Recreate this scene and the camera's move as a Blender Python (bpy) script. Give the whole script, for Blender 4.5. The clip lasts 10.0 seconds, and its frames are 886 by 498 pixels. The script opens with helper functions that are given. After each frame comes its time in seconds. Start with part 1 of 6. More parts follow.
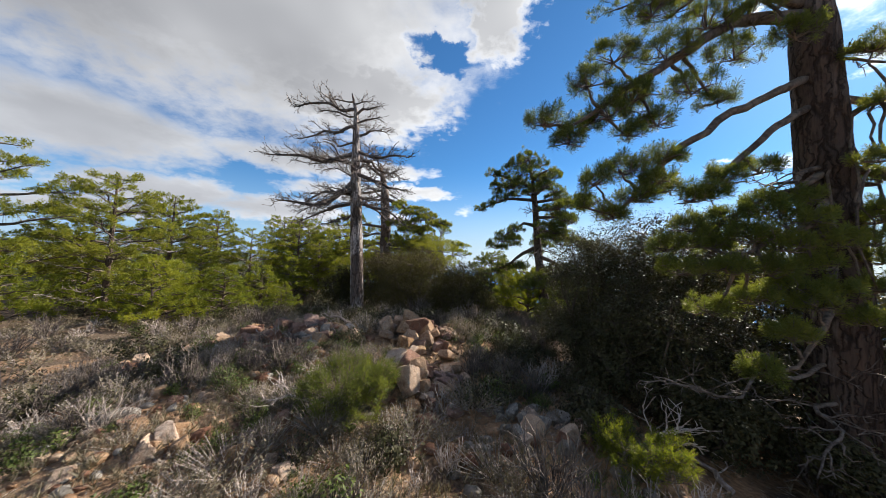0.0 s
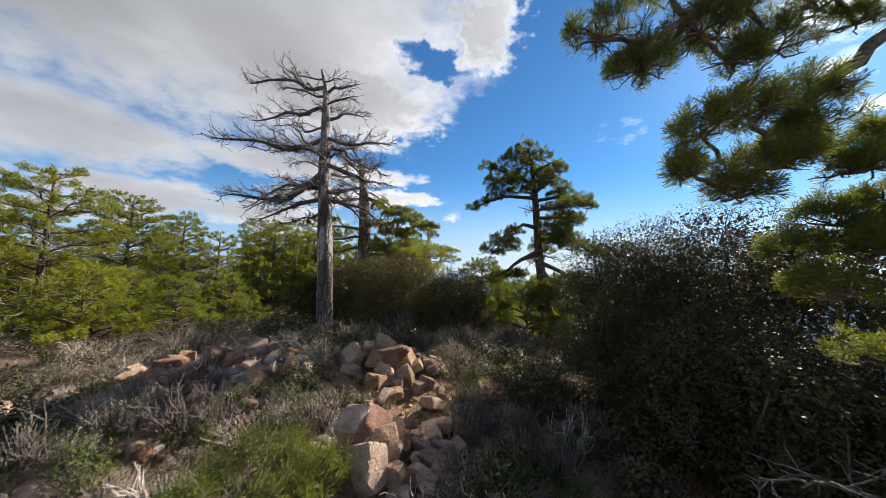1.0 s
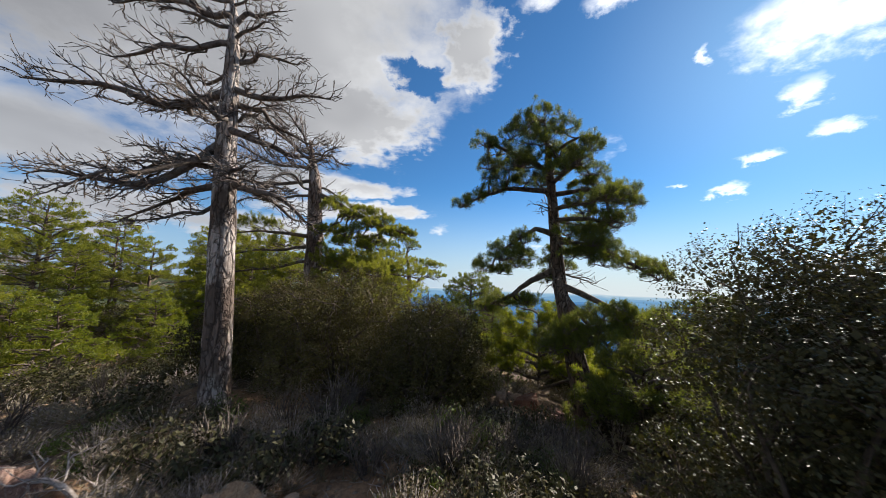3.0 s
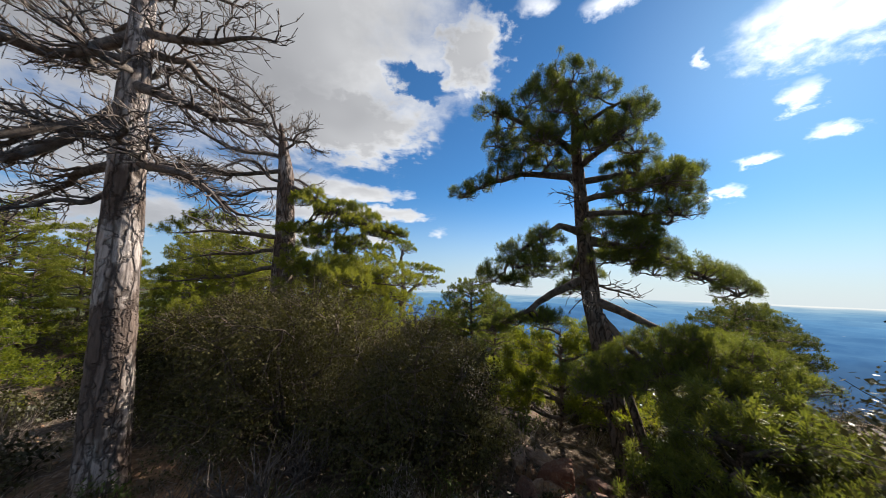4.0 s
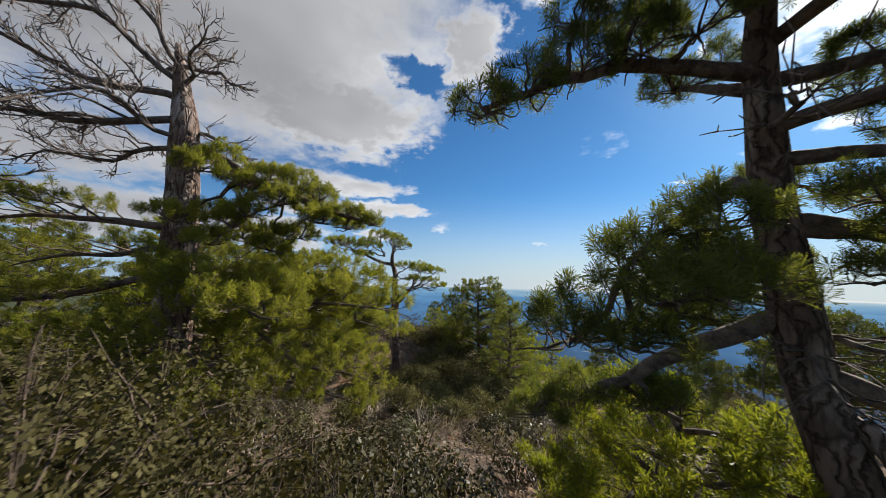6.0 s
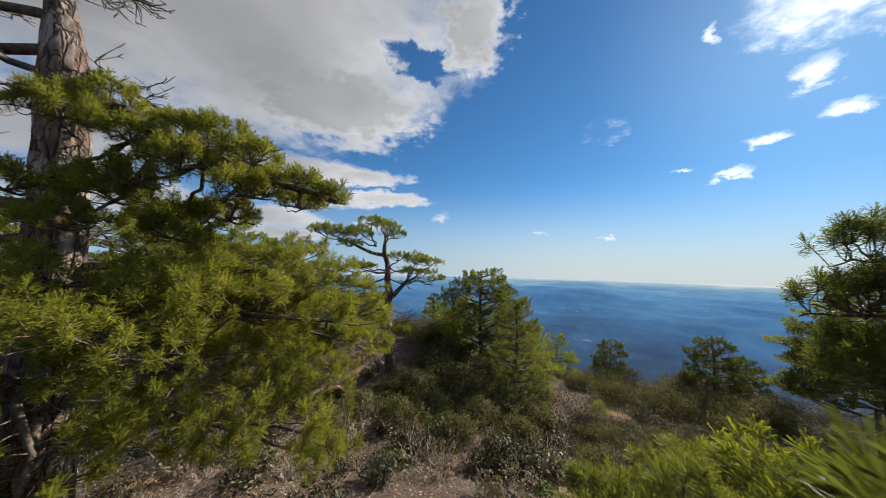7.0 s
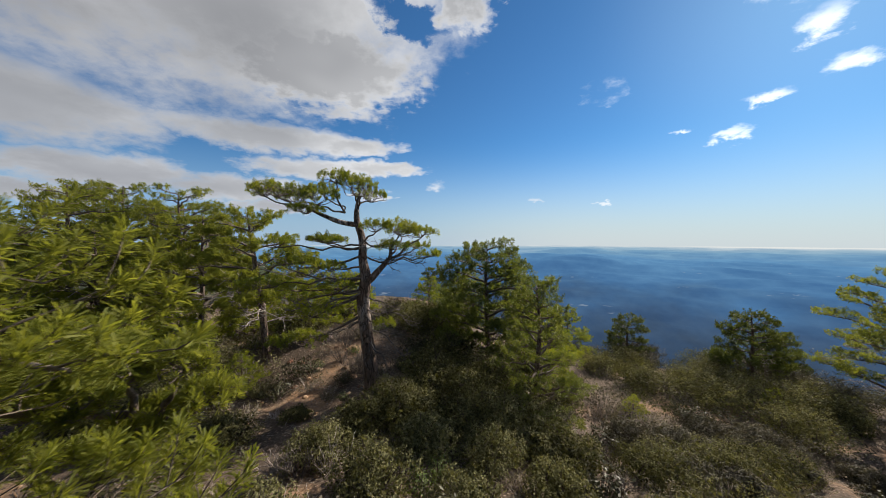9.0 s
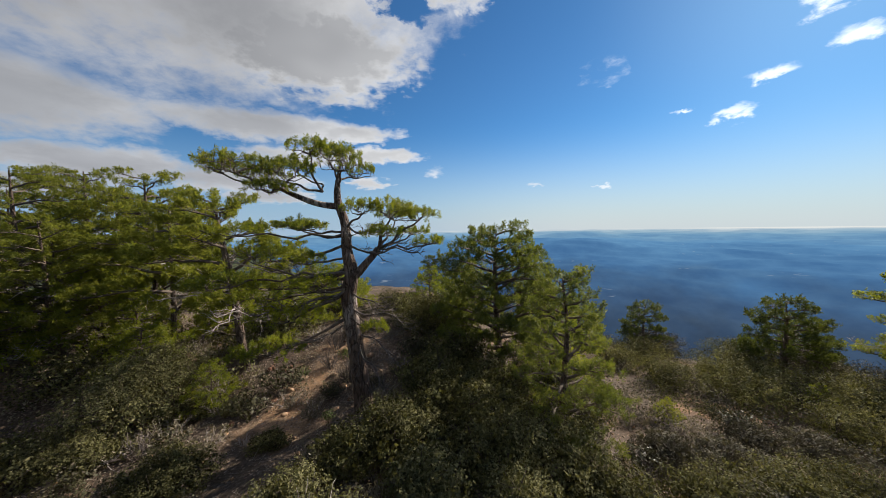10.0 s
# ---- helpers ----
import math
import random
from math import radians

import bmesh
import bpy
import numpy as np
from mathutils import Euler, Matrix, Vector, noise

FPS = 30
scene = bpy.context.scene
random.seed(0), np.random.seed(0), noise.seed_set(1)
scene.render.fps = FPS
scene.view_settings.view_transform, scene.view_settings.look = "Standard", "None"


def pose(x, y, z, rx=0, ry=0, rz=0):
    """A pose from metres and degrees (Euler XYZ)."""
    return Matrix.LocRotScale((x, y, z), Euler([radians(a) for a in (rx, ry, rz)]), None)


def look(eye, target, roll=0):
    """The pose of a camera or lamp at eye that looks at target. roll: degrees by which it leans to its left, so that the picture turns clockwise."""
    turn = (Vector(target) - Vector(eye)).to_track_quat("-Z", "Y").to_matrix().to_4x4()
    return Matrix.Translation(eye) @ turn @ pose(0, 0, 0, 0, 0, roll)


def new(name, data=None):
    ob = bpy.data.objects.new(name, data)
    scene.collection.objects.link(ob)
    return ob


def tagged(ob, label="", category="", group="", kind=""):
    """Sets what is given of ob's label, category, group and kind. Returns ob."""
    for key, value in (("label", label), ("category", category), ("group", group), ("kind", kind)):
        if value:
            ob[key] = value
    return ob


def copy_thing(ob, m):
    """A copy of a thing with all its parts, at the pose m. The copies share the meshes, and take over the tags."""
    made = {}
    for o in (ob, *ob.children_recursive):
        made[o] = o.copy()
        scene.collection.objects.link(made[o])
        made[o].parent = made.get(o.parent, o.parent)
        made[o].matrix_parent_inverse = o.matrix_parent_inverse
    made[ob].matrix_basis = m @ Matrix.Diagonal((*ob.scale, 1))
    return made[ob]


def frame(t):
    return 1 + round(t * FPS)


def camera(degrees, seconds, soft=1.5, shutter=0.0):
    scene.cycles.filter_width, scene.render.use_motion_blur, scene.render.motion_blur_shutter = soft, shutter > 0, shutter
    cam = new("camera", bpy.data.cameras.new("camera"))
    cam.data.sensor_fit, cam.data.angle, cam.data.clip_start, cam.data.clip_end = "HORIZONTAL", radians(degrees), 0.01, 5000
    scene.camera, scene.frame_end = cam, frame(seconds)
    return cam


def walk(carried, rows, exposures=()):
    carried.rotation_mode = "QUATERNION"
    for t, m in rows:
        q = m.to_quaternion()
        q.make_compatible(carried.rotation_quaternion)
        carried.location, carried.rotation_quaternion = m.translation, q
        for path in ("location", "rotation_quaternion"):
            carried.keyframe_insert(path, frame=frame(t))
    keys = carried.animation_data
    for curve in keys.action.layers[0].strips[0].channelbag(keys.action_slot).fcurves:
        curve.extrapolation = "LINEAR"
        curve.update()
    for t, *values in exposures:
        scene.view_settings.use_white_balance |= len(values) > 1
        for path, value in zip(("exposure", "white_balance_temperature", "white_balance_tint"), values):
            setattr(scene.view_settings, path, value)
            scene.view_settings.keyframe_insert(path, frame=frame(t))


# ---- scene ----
# camera and its flight
cam = camera(109.0, 10.0, 0.85, 0.2)
METRES, EYE, TILT, LEAN, TURN = 20.0, 3.0, 2.75, -2.2, 0.0
ROWS = [
    (0.0, 0.0, 0.0, 0.0, 0.0, 0.0, -0.0),
    (0.5, 0.0012, 0.053, -0.0002, -1.03, 0.4, -0.02),
    (1.0, 0.0035, 0.1055, -0.0006, -2.16, 1.01, -0.06),
    (1.5, 0.008, 0.1575, 0.0002, -3.2, 1.69, -0.14),
    (2.0, 0.0135, 0.2085, 0.0019, -3.99, 2.3, -0.2),
    (2.5, 0.0203, 0.2594, 0.0043, -4.44, 2.83, -0.25),
    (4.0, 0.0397, 0.4108, 0.0133, -4.71, 3.88, -0.01),
    (4.5, 0.0455, 0.4609, 0.0171, -4.62, 3.89, 0.08),
    (5.0, 0.0506, 0.5099, 0.0208, -4.47, 3.86, 0.17),
    (5.5, 0.055, 0.5585, 0.0246, -4.33, 3.55, 0.2),
    (7.0, 0.0716, 0.696, 0.0305, -4.17, 1.06, 0.38),
    (7.5, 0.0764, 0.7434, 0.0316, -4.29, -0.26, 0.56),
    (8.0, 0.0809, 0.7911, 0.0311, -4.44, -1.63, 0.87),
    (8.5, 0.0845, 0.8392, 0.029, -4.74, -3.07, 1.32),
    (9.0, 0.0891, 0.8909, 0.0261, -4.92, -4.43, 1.92),
    (9.5, 0.0916, 0.9419, 0.0219, -5.05, -5.76, 2.59),
    (10.0, 0.0939, 0.9935, 0.0168, -5.06, -6.87, 3.09),
]
walk(cam, [(t, pose(0, 0, EYE, TILT, LEAN, TURN) @ pose(METRES * x, METRES * y, METRES * z, 90 + pitch, roll, yaw)) for t, x, y, z, yaw, pitch, roll in ROWS], [(0.0, 1.08), (1.5, 1.05), (2.5, 0.88), (4.5, 0.88), (6.8, 0.64), (10.0, 0.63)])

# ---------------------------------------------------------------- sky and sun
SUN_AZ, SUN_EL = 56.0, 31.0  # degrees: clockwise from +y, above the horizon


class Nodes:
    """Short hand for wiring a node tree."""

    def __init__(self, tree):
        self.tree = tree
        tree.nodes.clear()

    def add(self, kind, operation=None):
        n = self.tree.nodes.new(kind)
        if operation:
            n.operation = operation
        return n

    def link(self, a, b):
        self.tree.links.new(a, b)

    def put(self, socket, value):
        if hasattr(value, "is_output"):
            self.link(value, socket)
        else:
            socket.default_value = value

    def math(self, op, a, b=0.0, c=0.0, clamp=False):
        n = self.add("ShaderNodeMath", op)
        n.use_clamp = clamp
        for s, v in zip(n.inputs, (a, b, c)):
            self.put(s, v)
        return n.outputs[0]

    def mix(self, fac, a, b, blend="MIX"):
        n = self.add("ShaderNodeMix")
        n.data_type, n.blend_type = "RGBA", blend
        self.put(n.inputs[0], fac)
        self.put(n.inputs[6], a if hasattr(a, "is_output") else (*a, 1))
        self.put(n.inputs[7], b if hasattr(b, "is_output") else (*b, 1))
        return n.outputs[2]

    def noise(self, vec, scale, detail=4.0, rough=0.55, distort=0.0):
        n = self.add("ShaderNodeTexNoise")
        self.put(n.inputs["Vector"], vec)
        n.inputs["Scale"].default_value = scale
        n.inputs["Detail"].default_value = detail
        n.inputs["Roughness"].default_value = rough
        n.inputs["Distortion"].default_value = distort
        return n.outputs["Fac"]

    def voronoi(self, vec, scale, feature="F1", out="Distance", randomness=1.0):
        n = self.add("ShaderNodeTexVoronoi")
        n.feature = feature
        self.put(n.inputs["Vector"], vec)
        n.inputs["Scale"].default_value = scale
        n.inputs["Randomness"].default_value = randomness
        return n.outputs[out]

    def step(self, value, lo, hi, to_lo=0.0, to_hi=1.0):
        n = self.add("ShaderNodeMapRange")
        n.interpolation_type = "SMOOTHSTEP"
        for s, v in zip(n.inputs, (value, lo, hi, to_lo, to_hi)):
            self.put(s, v)
        return n.outputs[0]

    def ramp(self, fac, stops):
        n = self.add("ShaderNodeValToRGB")
        e = n.color_ramp.elements
        while len(e) < len(stops):
            e.new(0.5)
        for item, (p, c) in zip(e, stops):
            item.position, item.color = p, (*c, 1)
        self.put(n.inputs[0], fac)
        return n.outputs[0]

    def scaled(self, vec, s):
        n = self.add("ShaderNodeMapping")
        self.put(n.inputs["Vector"], vec)
        n.inputs["Scale"].default_value = s
        return n.outputs[0]


def make_world():
    world = bpy.data.worlds.new("sky")
    scene.world = world
    world.use_nodes = True
    N = Nodes(world.node_tree)
    sky = N.add("ShaderNodeTexSky")
    sky.sky_type, sky.sun_disc = "NISHITA", False
    sky.sun_elevation, sky.sun_rotation = radians(SUN_EL), radians(SUN_AZ)
    sky.altitude, sky.air_density, sky.dust_density, sky.ozone_density = 900, 1.0, 0.35, 2.5
    way = N.add("ShaderNodeTexCoord").outputs["Generated"]
    xyz = N.add("ShaderNodeSeparateXYZ")
    N.link(way, xyz.inputs[0])
    x, y, z = xyz.outputs
    az = N.math("MULTIPLY", N.math("ARCTAN2", x, y), 57.2958)
    el = N.math("MULTIPLY", N.math("ARCSINE", z), 57.2958)
    # the cloud layer seen in perspective: crowded towards the horizon
    lift = N.math("ADD", N.math("MAXIMUM", z, 0.0), 0.22)
    flat = N.add("ShaderNodeCombineXYZ")
    N.link(N.math("DIVIDE", x, lift), flat.inputs[0])
    N.link(N.math("DIVIDE", y, lift), flat.inputs[1])
    flat = flat.outputs[0]
    upright = N.add("ShaderNodeCombineXYZ")
    N.link(N.math("MULTIPLY", az, 0.07), upright.inputs[0])
    N.link(N.math("MULTIPLY", el, 0.13), upright.inputs[1])
    upright = upright.outputs[0]
    high = N.step(el, 15.0, 23.0)

    def layered(a, b, detail, rough):
        """High clouds are seen from below, low ones from the side."""
        side_on, under = N.noise(upright, b, detail, rough, 0.2), N.noise(flat, a, detail, rough, 0.2)
        return N.math("ADD", N.math("MULTIPLY", under, high), N.math("MULTIPLY", side_on, N.math("SUBTRACT", 1.0, high)))

    billow = layered(2.6, 1.6, 7.0, 0.55)
    fine = layered(11.0, 4.5, 6.0, 0.6)
    wob = N.math("SUBTRACT", N.noise(flat, 4.5, 3.0), 0.5)
    curl = N.math("SUBTRACT", N.noise(N.scaled(flat, (1.0, -1.0, 1.0)), 12.0, 5.0, 0.6), 0.5)
    az_w = N.math("MULTIPLY_ADD", curl, 16.0, N.math("MULTIPLY_ADD", wob, 12.0, az))
    el_w = N.math("MULTIPLY_ADD", N.math("SUBTRACT", fine, 0.5), 9.0, N.math("MULTIPLY_ADD", wob, -4.0, el))

    def bank(a, e, w, h, tilt=0.0):
        da, de = N.math("SUBTRACT", az_w, a), N.math("SUBTRACT", el_w, e)
        if tilt:
            de = N.math("MULTIPLY_ADD", da, -tilt, de)
        qa, qe = N.math("DIVIDE", da, w), N.math("DIVIDE", de, h)
        return N.math("SUBTRACT", 1.0, N.math("ADD", N.math("MULTIPLY", qa, qa), N.math("MULTIPLY", qe, qe)))

    big = None
    for spec in ((-41, 40, 50, 22.5), (-16, 27, 18, 7), (-75, 17, 18, 7.5), (-130, 30, 55, 18), (125, 42, 40, 20), (8.5, 39, 7.5, 6.0)):
        b = bank(*spec)
        big = b if big is None else N.math("MAXIMUM", big, b)
    # low banks seen from the side: flat bases, billowing tops
    az_w = N.math("MULTIPLY_ADD", curl, 7.0, N.math("MULTIPLY_ADD", wob, 8.0, az))
    el_w = N.math("MULTIPLY_ADD", N.math("SUBTRACT", fine, 0.5), 3.2, el)
    for spec in ((-50, 15, 14, 4.6), (-24, 15.9, 15, 2.3), (-11, 15.8, 8, 1.5), (-6, 12.5, 7.5, 1.3), (-18, 11.8, 10, 1.7), (-42, 8.6, 10, 2.4), (-28, 7.9, 11, 2.0), (-8.3, 7.8, 3.6, 1.1), (-48, 5.6, 8, 1.3), (-23, 5.3, 6, 1.1), (-62, 9, 9, 2.4)):
        big = N.math("MAXIMUM", big, N.math("MULTIPLY", bank(*spec), 0.8))
    az_w, el_w = N.math("MULTIPLY_ADD", curl, 10.0, az), N.math("MULTIPLY_ADD", N.math("SUBTRACT", fine, 0.5), 8.0, el)
    hole = N.math("MULTIPLY", N.math("MAXIMUM", bank(-2.0, 34.4, 7.5, 2.6, -0.25), 0.0), 0.95)
    big = N.math("SUBTRACT", N.math("MINIMUM", N.math("MAXIMUM", big, -2.0), 0.75), hole)
    dense = N.math("ADD", big, N.math("MULTIPLY", N.math("SUBTRACT", billow, 0.5), N.math("MULTIPLY_ADD", high, -0.1, 1.3)))
    dense = N.math("ADD", dense, N.math("MULTIPLY", N.math("SUBTRACT", fine, 0.5), 0.4))
    # small fair-weather puffs
    az_w = N.math("MULTIPLY_ADD", curl, 5.0, az)
    el_w = N.math("MULTIPLY_ADD", N.math("SUBTRACT", fine, 0.5), 4.5, el)
    small = None
    for spec in ((3.4, 9.6, 1.7, 0.9), (21, 6.9, 1.1, 0.45), (31.4, 6.3, 1.2, 0.4), (46.8, 14.0, 2.4, 0.9), (41.2, 15.2, 1.5, 0.5), (50.3, 17.6, 2.6, 0.7),
                 (57, 19.2, 2.4, 1.1), (54.8, 23.6, 2.0, 1.8), (57.5, 31, 9.5, 5.0), (45.4, 31.2, 0.8, 1.6), (21, 43.5, 4.5, 1.8), (34, 41.5, 5.5, 1.6), (31.3, 22.6, 3.6, 1.8)):
        b = bank(*spec)
        if spec[0] == 31.3:
            b = N.math("MINIMUM", b, -0.1)
        small = b if small is None else N.math("MAXIMUM", small, b)
    small = N.math("ADD", N.math("MULTIPLY", N.math("MAXIMUM", small, -2.0), 0.6), N.math("MULTIPLY", N.math("SUBTRACT", fine, 0.5), 1.6))
    m_big = N.step(dense, N.math("MULTIPLY_ADD", high, 0.06, -0.34), N.math("MULTIPLY_ADD", high, 0.05, 0.6))
    m_small = N.step(small, -0.15, 1.2, 0.0, 0.92)
    mask = N.math("MAXIMUM", m_big, m_small)
    # sunlit thin edges, grey thick bellies
    soft = N.math("MULTIPLY_ADD", N.math("SUBTRACT", N.noise(flat, 2.2, 2.0, 0.45), 0.5), 1.3, big)
    belly = N.math("MULTIPLY", N.step(soft, -0.35, 1.05), N.step(el, 12.0, 22.0, 0.6, 1.0))
    tint = N.mix(belly, (0.60, 0.605, 0.615), (0.225, 0.23, 0.243))
    # thicker, greyer cloud on the side away from the sun
    tint = N.mix(1.0, tint, N.mix(N.step(az, -12.0, -42.0), (1.0, 1.0, 1.0), (0.77, 0.775, 0.79)), "MULTIPLY")
    low_bank = N.math("MULTIPLY", N.step(az, -5.0, -25.0), N.step(el, 24.0, 15.0))
    tint = N.mix(1.0, tint, N.mix(low_bank, (1.0, 1.0, 1.0), (0.80, 0.815, 0.84)), "MULTIPLY")
    near = N.math("ADD", N.math("MULTIPLY", x, math.sin(radians(SUN_AZ)) * math.cos(radians(SUN_EL))),
                  N.math("ADD", N.math("MULTIPLY", y, math.cos(radians(SUN_AZ)) * math.cos(radians(SUN_EL))), N.math("MULTIPLY", z, math.sin(radians(SUN_EL)))))
    shine = N.step(near, 0.78, 0.99)
    tint = N.mix(shine, tint, (1.25, 1.22, 1.17))
    blue = N.mix(1.0, sky.outputs[0], (SKY * 0.5, SKY * 0.98, SKY * 1.3), "MULTIPLY")
    blue = N.mix(N.math("MULTIPLY", N.math("POWER", N.step(near, 0.86, 1.0), 3.0), 0.05), blue, (0.75, 0.80, 0.86))
    # haze low over the land
    low = N.math("POWER", N.step(el, 19.0, -2.0), 1.5)
    blue = N.mix(N.math("MULTIPLY", low, 0.97), blue, N.mix(N.step(az, -22.0, 32.0), (0.235, 0.32, 0.42), (0.40, 0.435, 0.455)))
    bg = N.add("ShaderNodeBackground")
    N.link(N.mix(mask, blue, tint), bg.inputs[0])
    bg.inputs[1].default_value = 1.0
    out = N.add("ShaderNodeOutputWorld")
    N.link(bg.outputs[0], out.inputs[0])


SKY = 0.052
make_world()
sun = new("sun", bpy.data.lights.new("sun", "SUN"))
sun.data.energy, sun.data.angle, sun.data.color = 5.0, radians(0.6), (1.0, 0.92, 0.80)
ray_from = Vector((math.sin(radians(SUN_AZ)) * math.cos(radians(SUN_EL)), math.cos(radians(SUN_AZ)) * math.cos(radians(SUN_EL)), math.sin(radians(SUN_EL))))
sun.matrix_world = look(ray_from * 60, (0, 0, 0))

# ---------------------------------------------------------------- materials


def material(name, rough=0.8, spec=0.3):
    m = bpy.data.materials.new(name)
    m.use_nodes = True
    N = Nodes(m.node_tree)
    b = N.add("ShaderNodeBsdfPrincipled")
    b.inputs["Roughness"].default_value = rough
    b.inputs["Specular IOR Level"].default_value = spec
    out = N.add("ShaderNodeOutputMaterial")
    N.link(b.outputs[0], out.inputs[0])
    return m, N, b, out


def bumped(N, b, height, strength, distance):
    n = N.add("ShaderNodeBump")
    n.inputs["Strength"].default_value, n.inputs["Distance"].default_value = strength, distance
    N.link(height, n.inputs["Height"])
    N.link(n.outputs[0], b.inputs["Normal"])


def make_soil():
    m, N, b, _ = material("stony_soil", 0.95, 0.1)
    p = N.add("ShaderNodeTexCoord").outputs["Object"]
    patch = N.noise(p, 0.35, 5.0, 0.6)
    mid = N.noise(p, 1.7, 6.0, 0.65)
    grain = N.noise(p, 14.0, 5.0, 0.7)
    chips = N.voronoi(p, 11.0, "F1", "Distance")
    chip_tone = N.voronoi(p, 11.0, "F1", "Color")
    earth = N.ramp(mid, [(0.25, (0.21, 0.12, 0.065)), (0.5, (0.37, 0.225, 0.13)), (0.75, (0.50, 0.35, 0.23))])
    litter = N.ramp(grain, [(0.3, (0.05, 0.037, 0.027)), (0.6, (0.14, 0.105, 0.078)), (0.8, (0.30, 0.24, 0.185))])
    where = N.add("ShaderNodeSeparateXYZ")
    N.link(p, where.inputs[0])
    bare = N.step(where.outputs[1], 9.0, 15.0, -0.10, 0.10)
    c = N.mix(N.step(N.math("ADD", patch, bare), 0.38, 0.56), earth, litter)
    sep = N.add("ShaderNodeSeparateColor")
    N.link(chip_tone, sep.inputs[0])
    stone = N.mix(sep.outputs[1], (0.22, 0.14, 0.10), (0.40, 0.31, 0.23))
    is_chip = N.math("MULTIPLY", N.step(chips, 0.42, 0.30), N.step(sep.outputs[0], 0.52, 0.60))
    c = N.mix(is_chip, c, stone)
    c = N.mix(N.step(grain, 0.62, 0.35, 0.0, 0.5), c, (0.07, 0.045, 0.03))
    # scrub and forest floor on the steep flanks
    away = N.math("SQRT", N.math("ADD", N.math("MULTIPLY", where.outputs[0], where.outputs[0]), N.math("POWER", N.math("SUBTRACT", where.outputs[1], 15.0), 2.0)))
    flank = N.step(away, 36.0, 48.0)
    wood = N.ramp(N.noise(p, 0.22, 6.0, 0.7), [(0.3, (0.02, 0.032, 0.02)), (0.55, (0.05, 0.06, 0.03)), (0.75, (0.10, 0.085, 0.055))])
    c = N.mix(flank, c, wood)
    N.link(c, b.inputs["Base Color"])
    h = N.math("ADD", N.math("MULTIPLY", is_chip, 0.5), N.math("ADD", N.math("MULTIPLY", grain, 0.6), mid))
    bumped(N, b, h, 0.9, 0.05)
    return m


def make_rock(name, dark, light, stain):
    m, N, b, _ = material(name, 0.88, 0.2)
    p = N.add("ShaderNodeTexCoord").outputs["Object"]
    info = N.add("ShaderNodeObjectInfo")
    p2 = N.add("ShaderNodeVectorMath", "ADD")
    N.link(p, p2.inputs[0])
    N.link(info.outputs["Location"], p2.inputs[1])
    p = p2.outputs[0]
    big = N.noise(p, 2.3, 6.0, 0.6)
    grain = N.noise(p, 19.0, 6.0, 0.7)
    crack = N.voronoi(N.scaled(p, (1, 1, 2.2)), 2.6, "DISTANCE_TO_EDGE")
    c = N.ramp(big, [(0.28, dark), (0.55, light), (0.8, tuple(min(1, v * 1.25) for v in light))])
    c = N.mix(N.step(N.noise(p, 5.5, 5.0, 0.65), 0.52, 0.66, 0.0, 0.75), c, stain)
    c = N.mix(N.step(grain, 0.60, 0.40, 0.0, 0.45), c, dark)
    c = N.mix(N.math("MULTIPLY", N.step(crack, 0.02, 0.0, 0.0, 0.5), N.step(big, 0.5, 0.56)), c, (0.07, 0.045, 0.03))
    hue = N.add("ShaderNodeHueSaturation")
    N.link(c, hue.inputs["Color"])
    N.link(N.math("MULTIPLY_ADD", info.outputs["Random"], 0.5, 0.72), hue.inputs["Value"])
    N.link(N.math("MULTIPLY_ADD", info.outputs["Random"], -0.4, 1.1), hue.inputs["Saturation"])
    N.link(hue.outputs[0], b.inputs["Base Color"])
    h = N.math("ADD", N.math("MULTIPLY", N.step(crack, 0.0, 0.03), 0.12), N.math("ADD", N.math("MULTIPLY", grain, 0.35), big))
    bumped(N, b, h, 0.8, 0.05)
    return m


def make_bark(name, deep, mid, pale, pale_at, plates):
    m, N, b, _ = material(name, 0.92, 0.12)
    p = N.add("ShaderNodeTexCoord").outputs["Object"]
    warp = N.noise(p, 6.0, 3.0)
    q = N.add("ShaderNodeVectorMath", "ADD")
    N.link(N.scaled(p, (1.0, 1.0, 0.22)), q.inputs[0])
    shift = N.add("ShaderNodeCombineXYZ")
    N.link(N.math("MULTIPLY", warp, 0.22), shift.inputs[0])
    N.link(N.math("MULTIPLY", warp, -0.18), shift.inputs[1])
    N.link(shift.outputs[0], q.inputs[1])
    q = q.outputs[0]
    edge = N.voronoi(q, plates, "DISTANCE_TO_EDGE")
    cell = N.voronoi(q, plates, "F1", "Color")
    sep = N.add("ShaderNodeSeparateColor")
    N.link(cell, sep.inputs[0])
    fibre = N.noise(N.scaled(p, (1, 1, 0.12)), 26.0, 6.0, 0.7)
    c = N.mix(sep.outputs[0], mid, tuple(v * 0.62 for v in mid))
    weather = N.noise(N.scaled(p, (1, 1, 0.5)), 1.4, 4.0, 0.6)
    c = N.mix(N.math("MULTIPLY", N.step(weather, pale_at, pale_at + 0.12), N.step(fibre, 0.25, 0.6, 0.55, 1.0)), c, pale)
    rift = N.step(N.math("MULTIPLY_ADD", N.math("SUBTRACT", fibre, 0.5), 0.25, edge), 0.12, 0.0, 0.0, 0.75)
    c = N.mix(rift, c, deep)
    c = N.mix(N.step(fibre, 0.56, 0.34, 0.0, 0.5), c, deep)
    N.link(c, b.inputs["Base Color"])
    h = N.math("ADD", N.step(edge, 0.0, 0.16), N.math("MULTIPLY", fibre, 0.55))
    bumped(N, b, h, 1.0, 0.035)
    return m


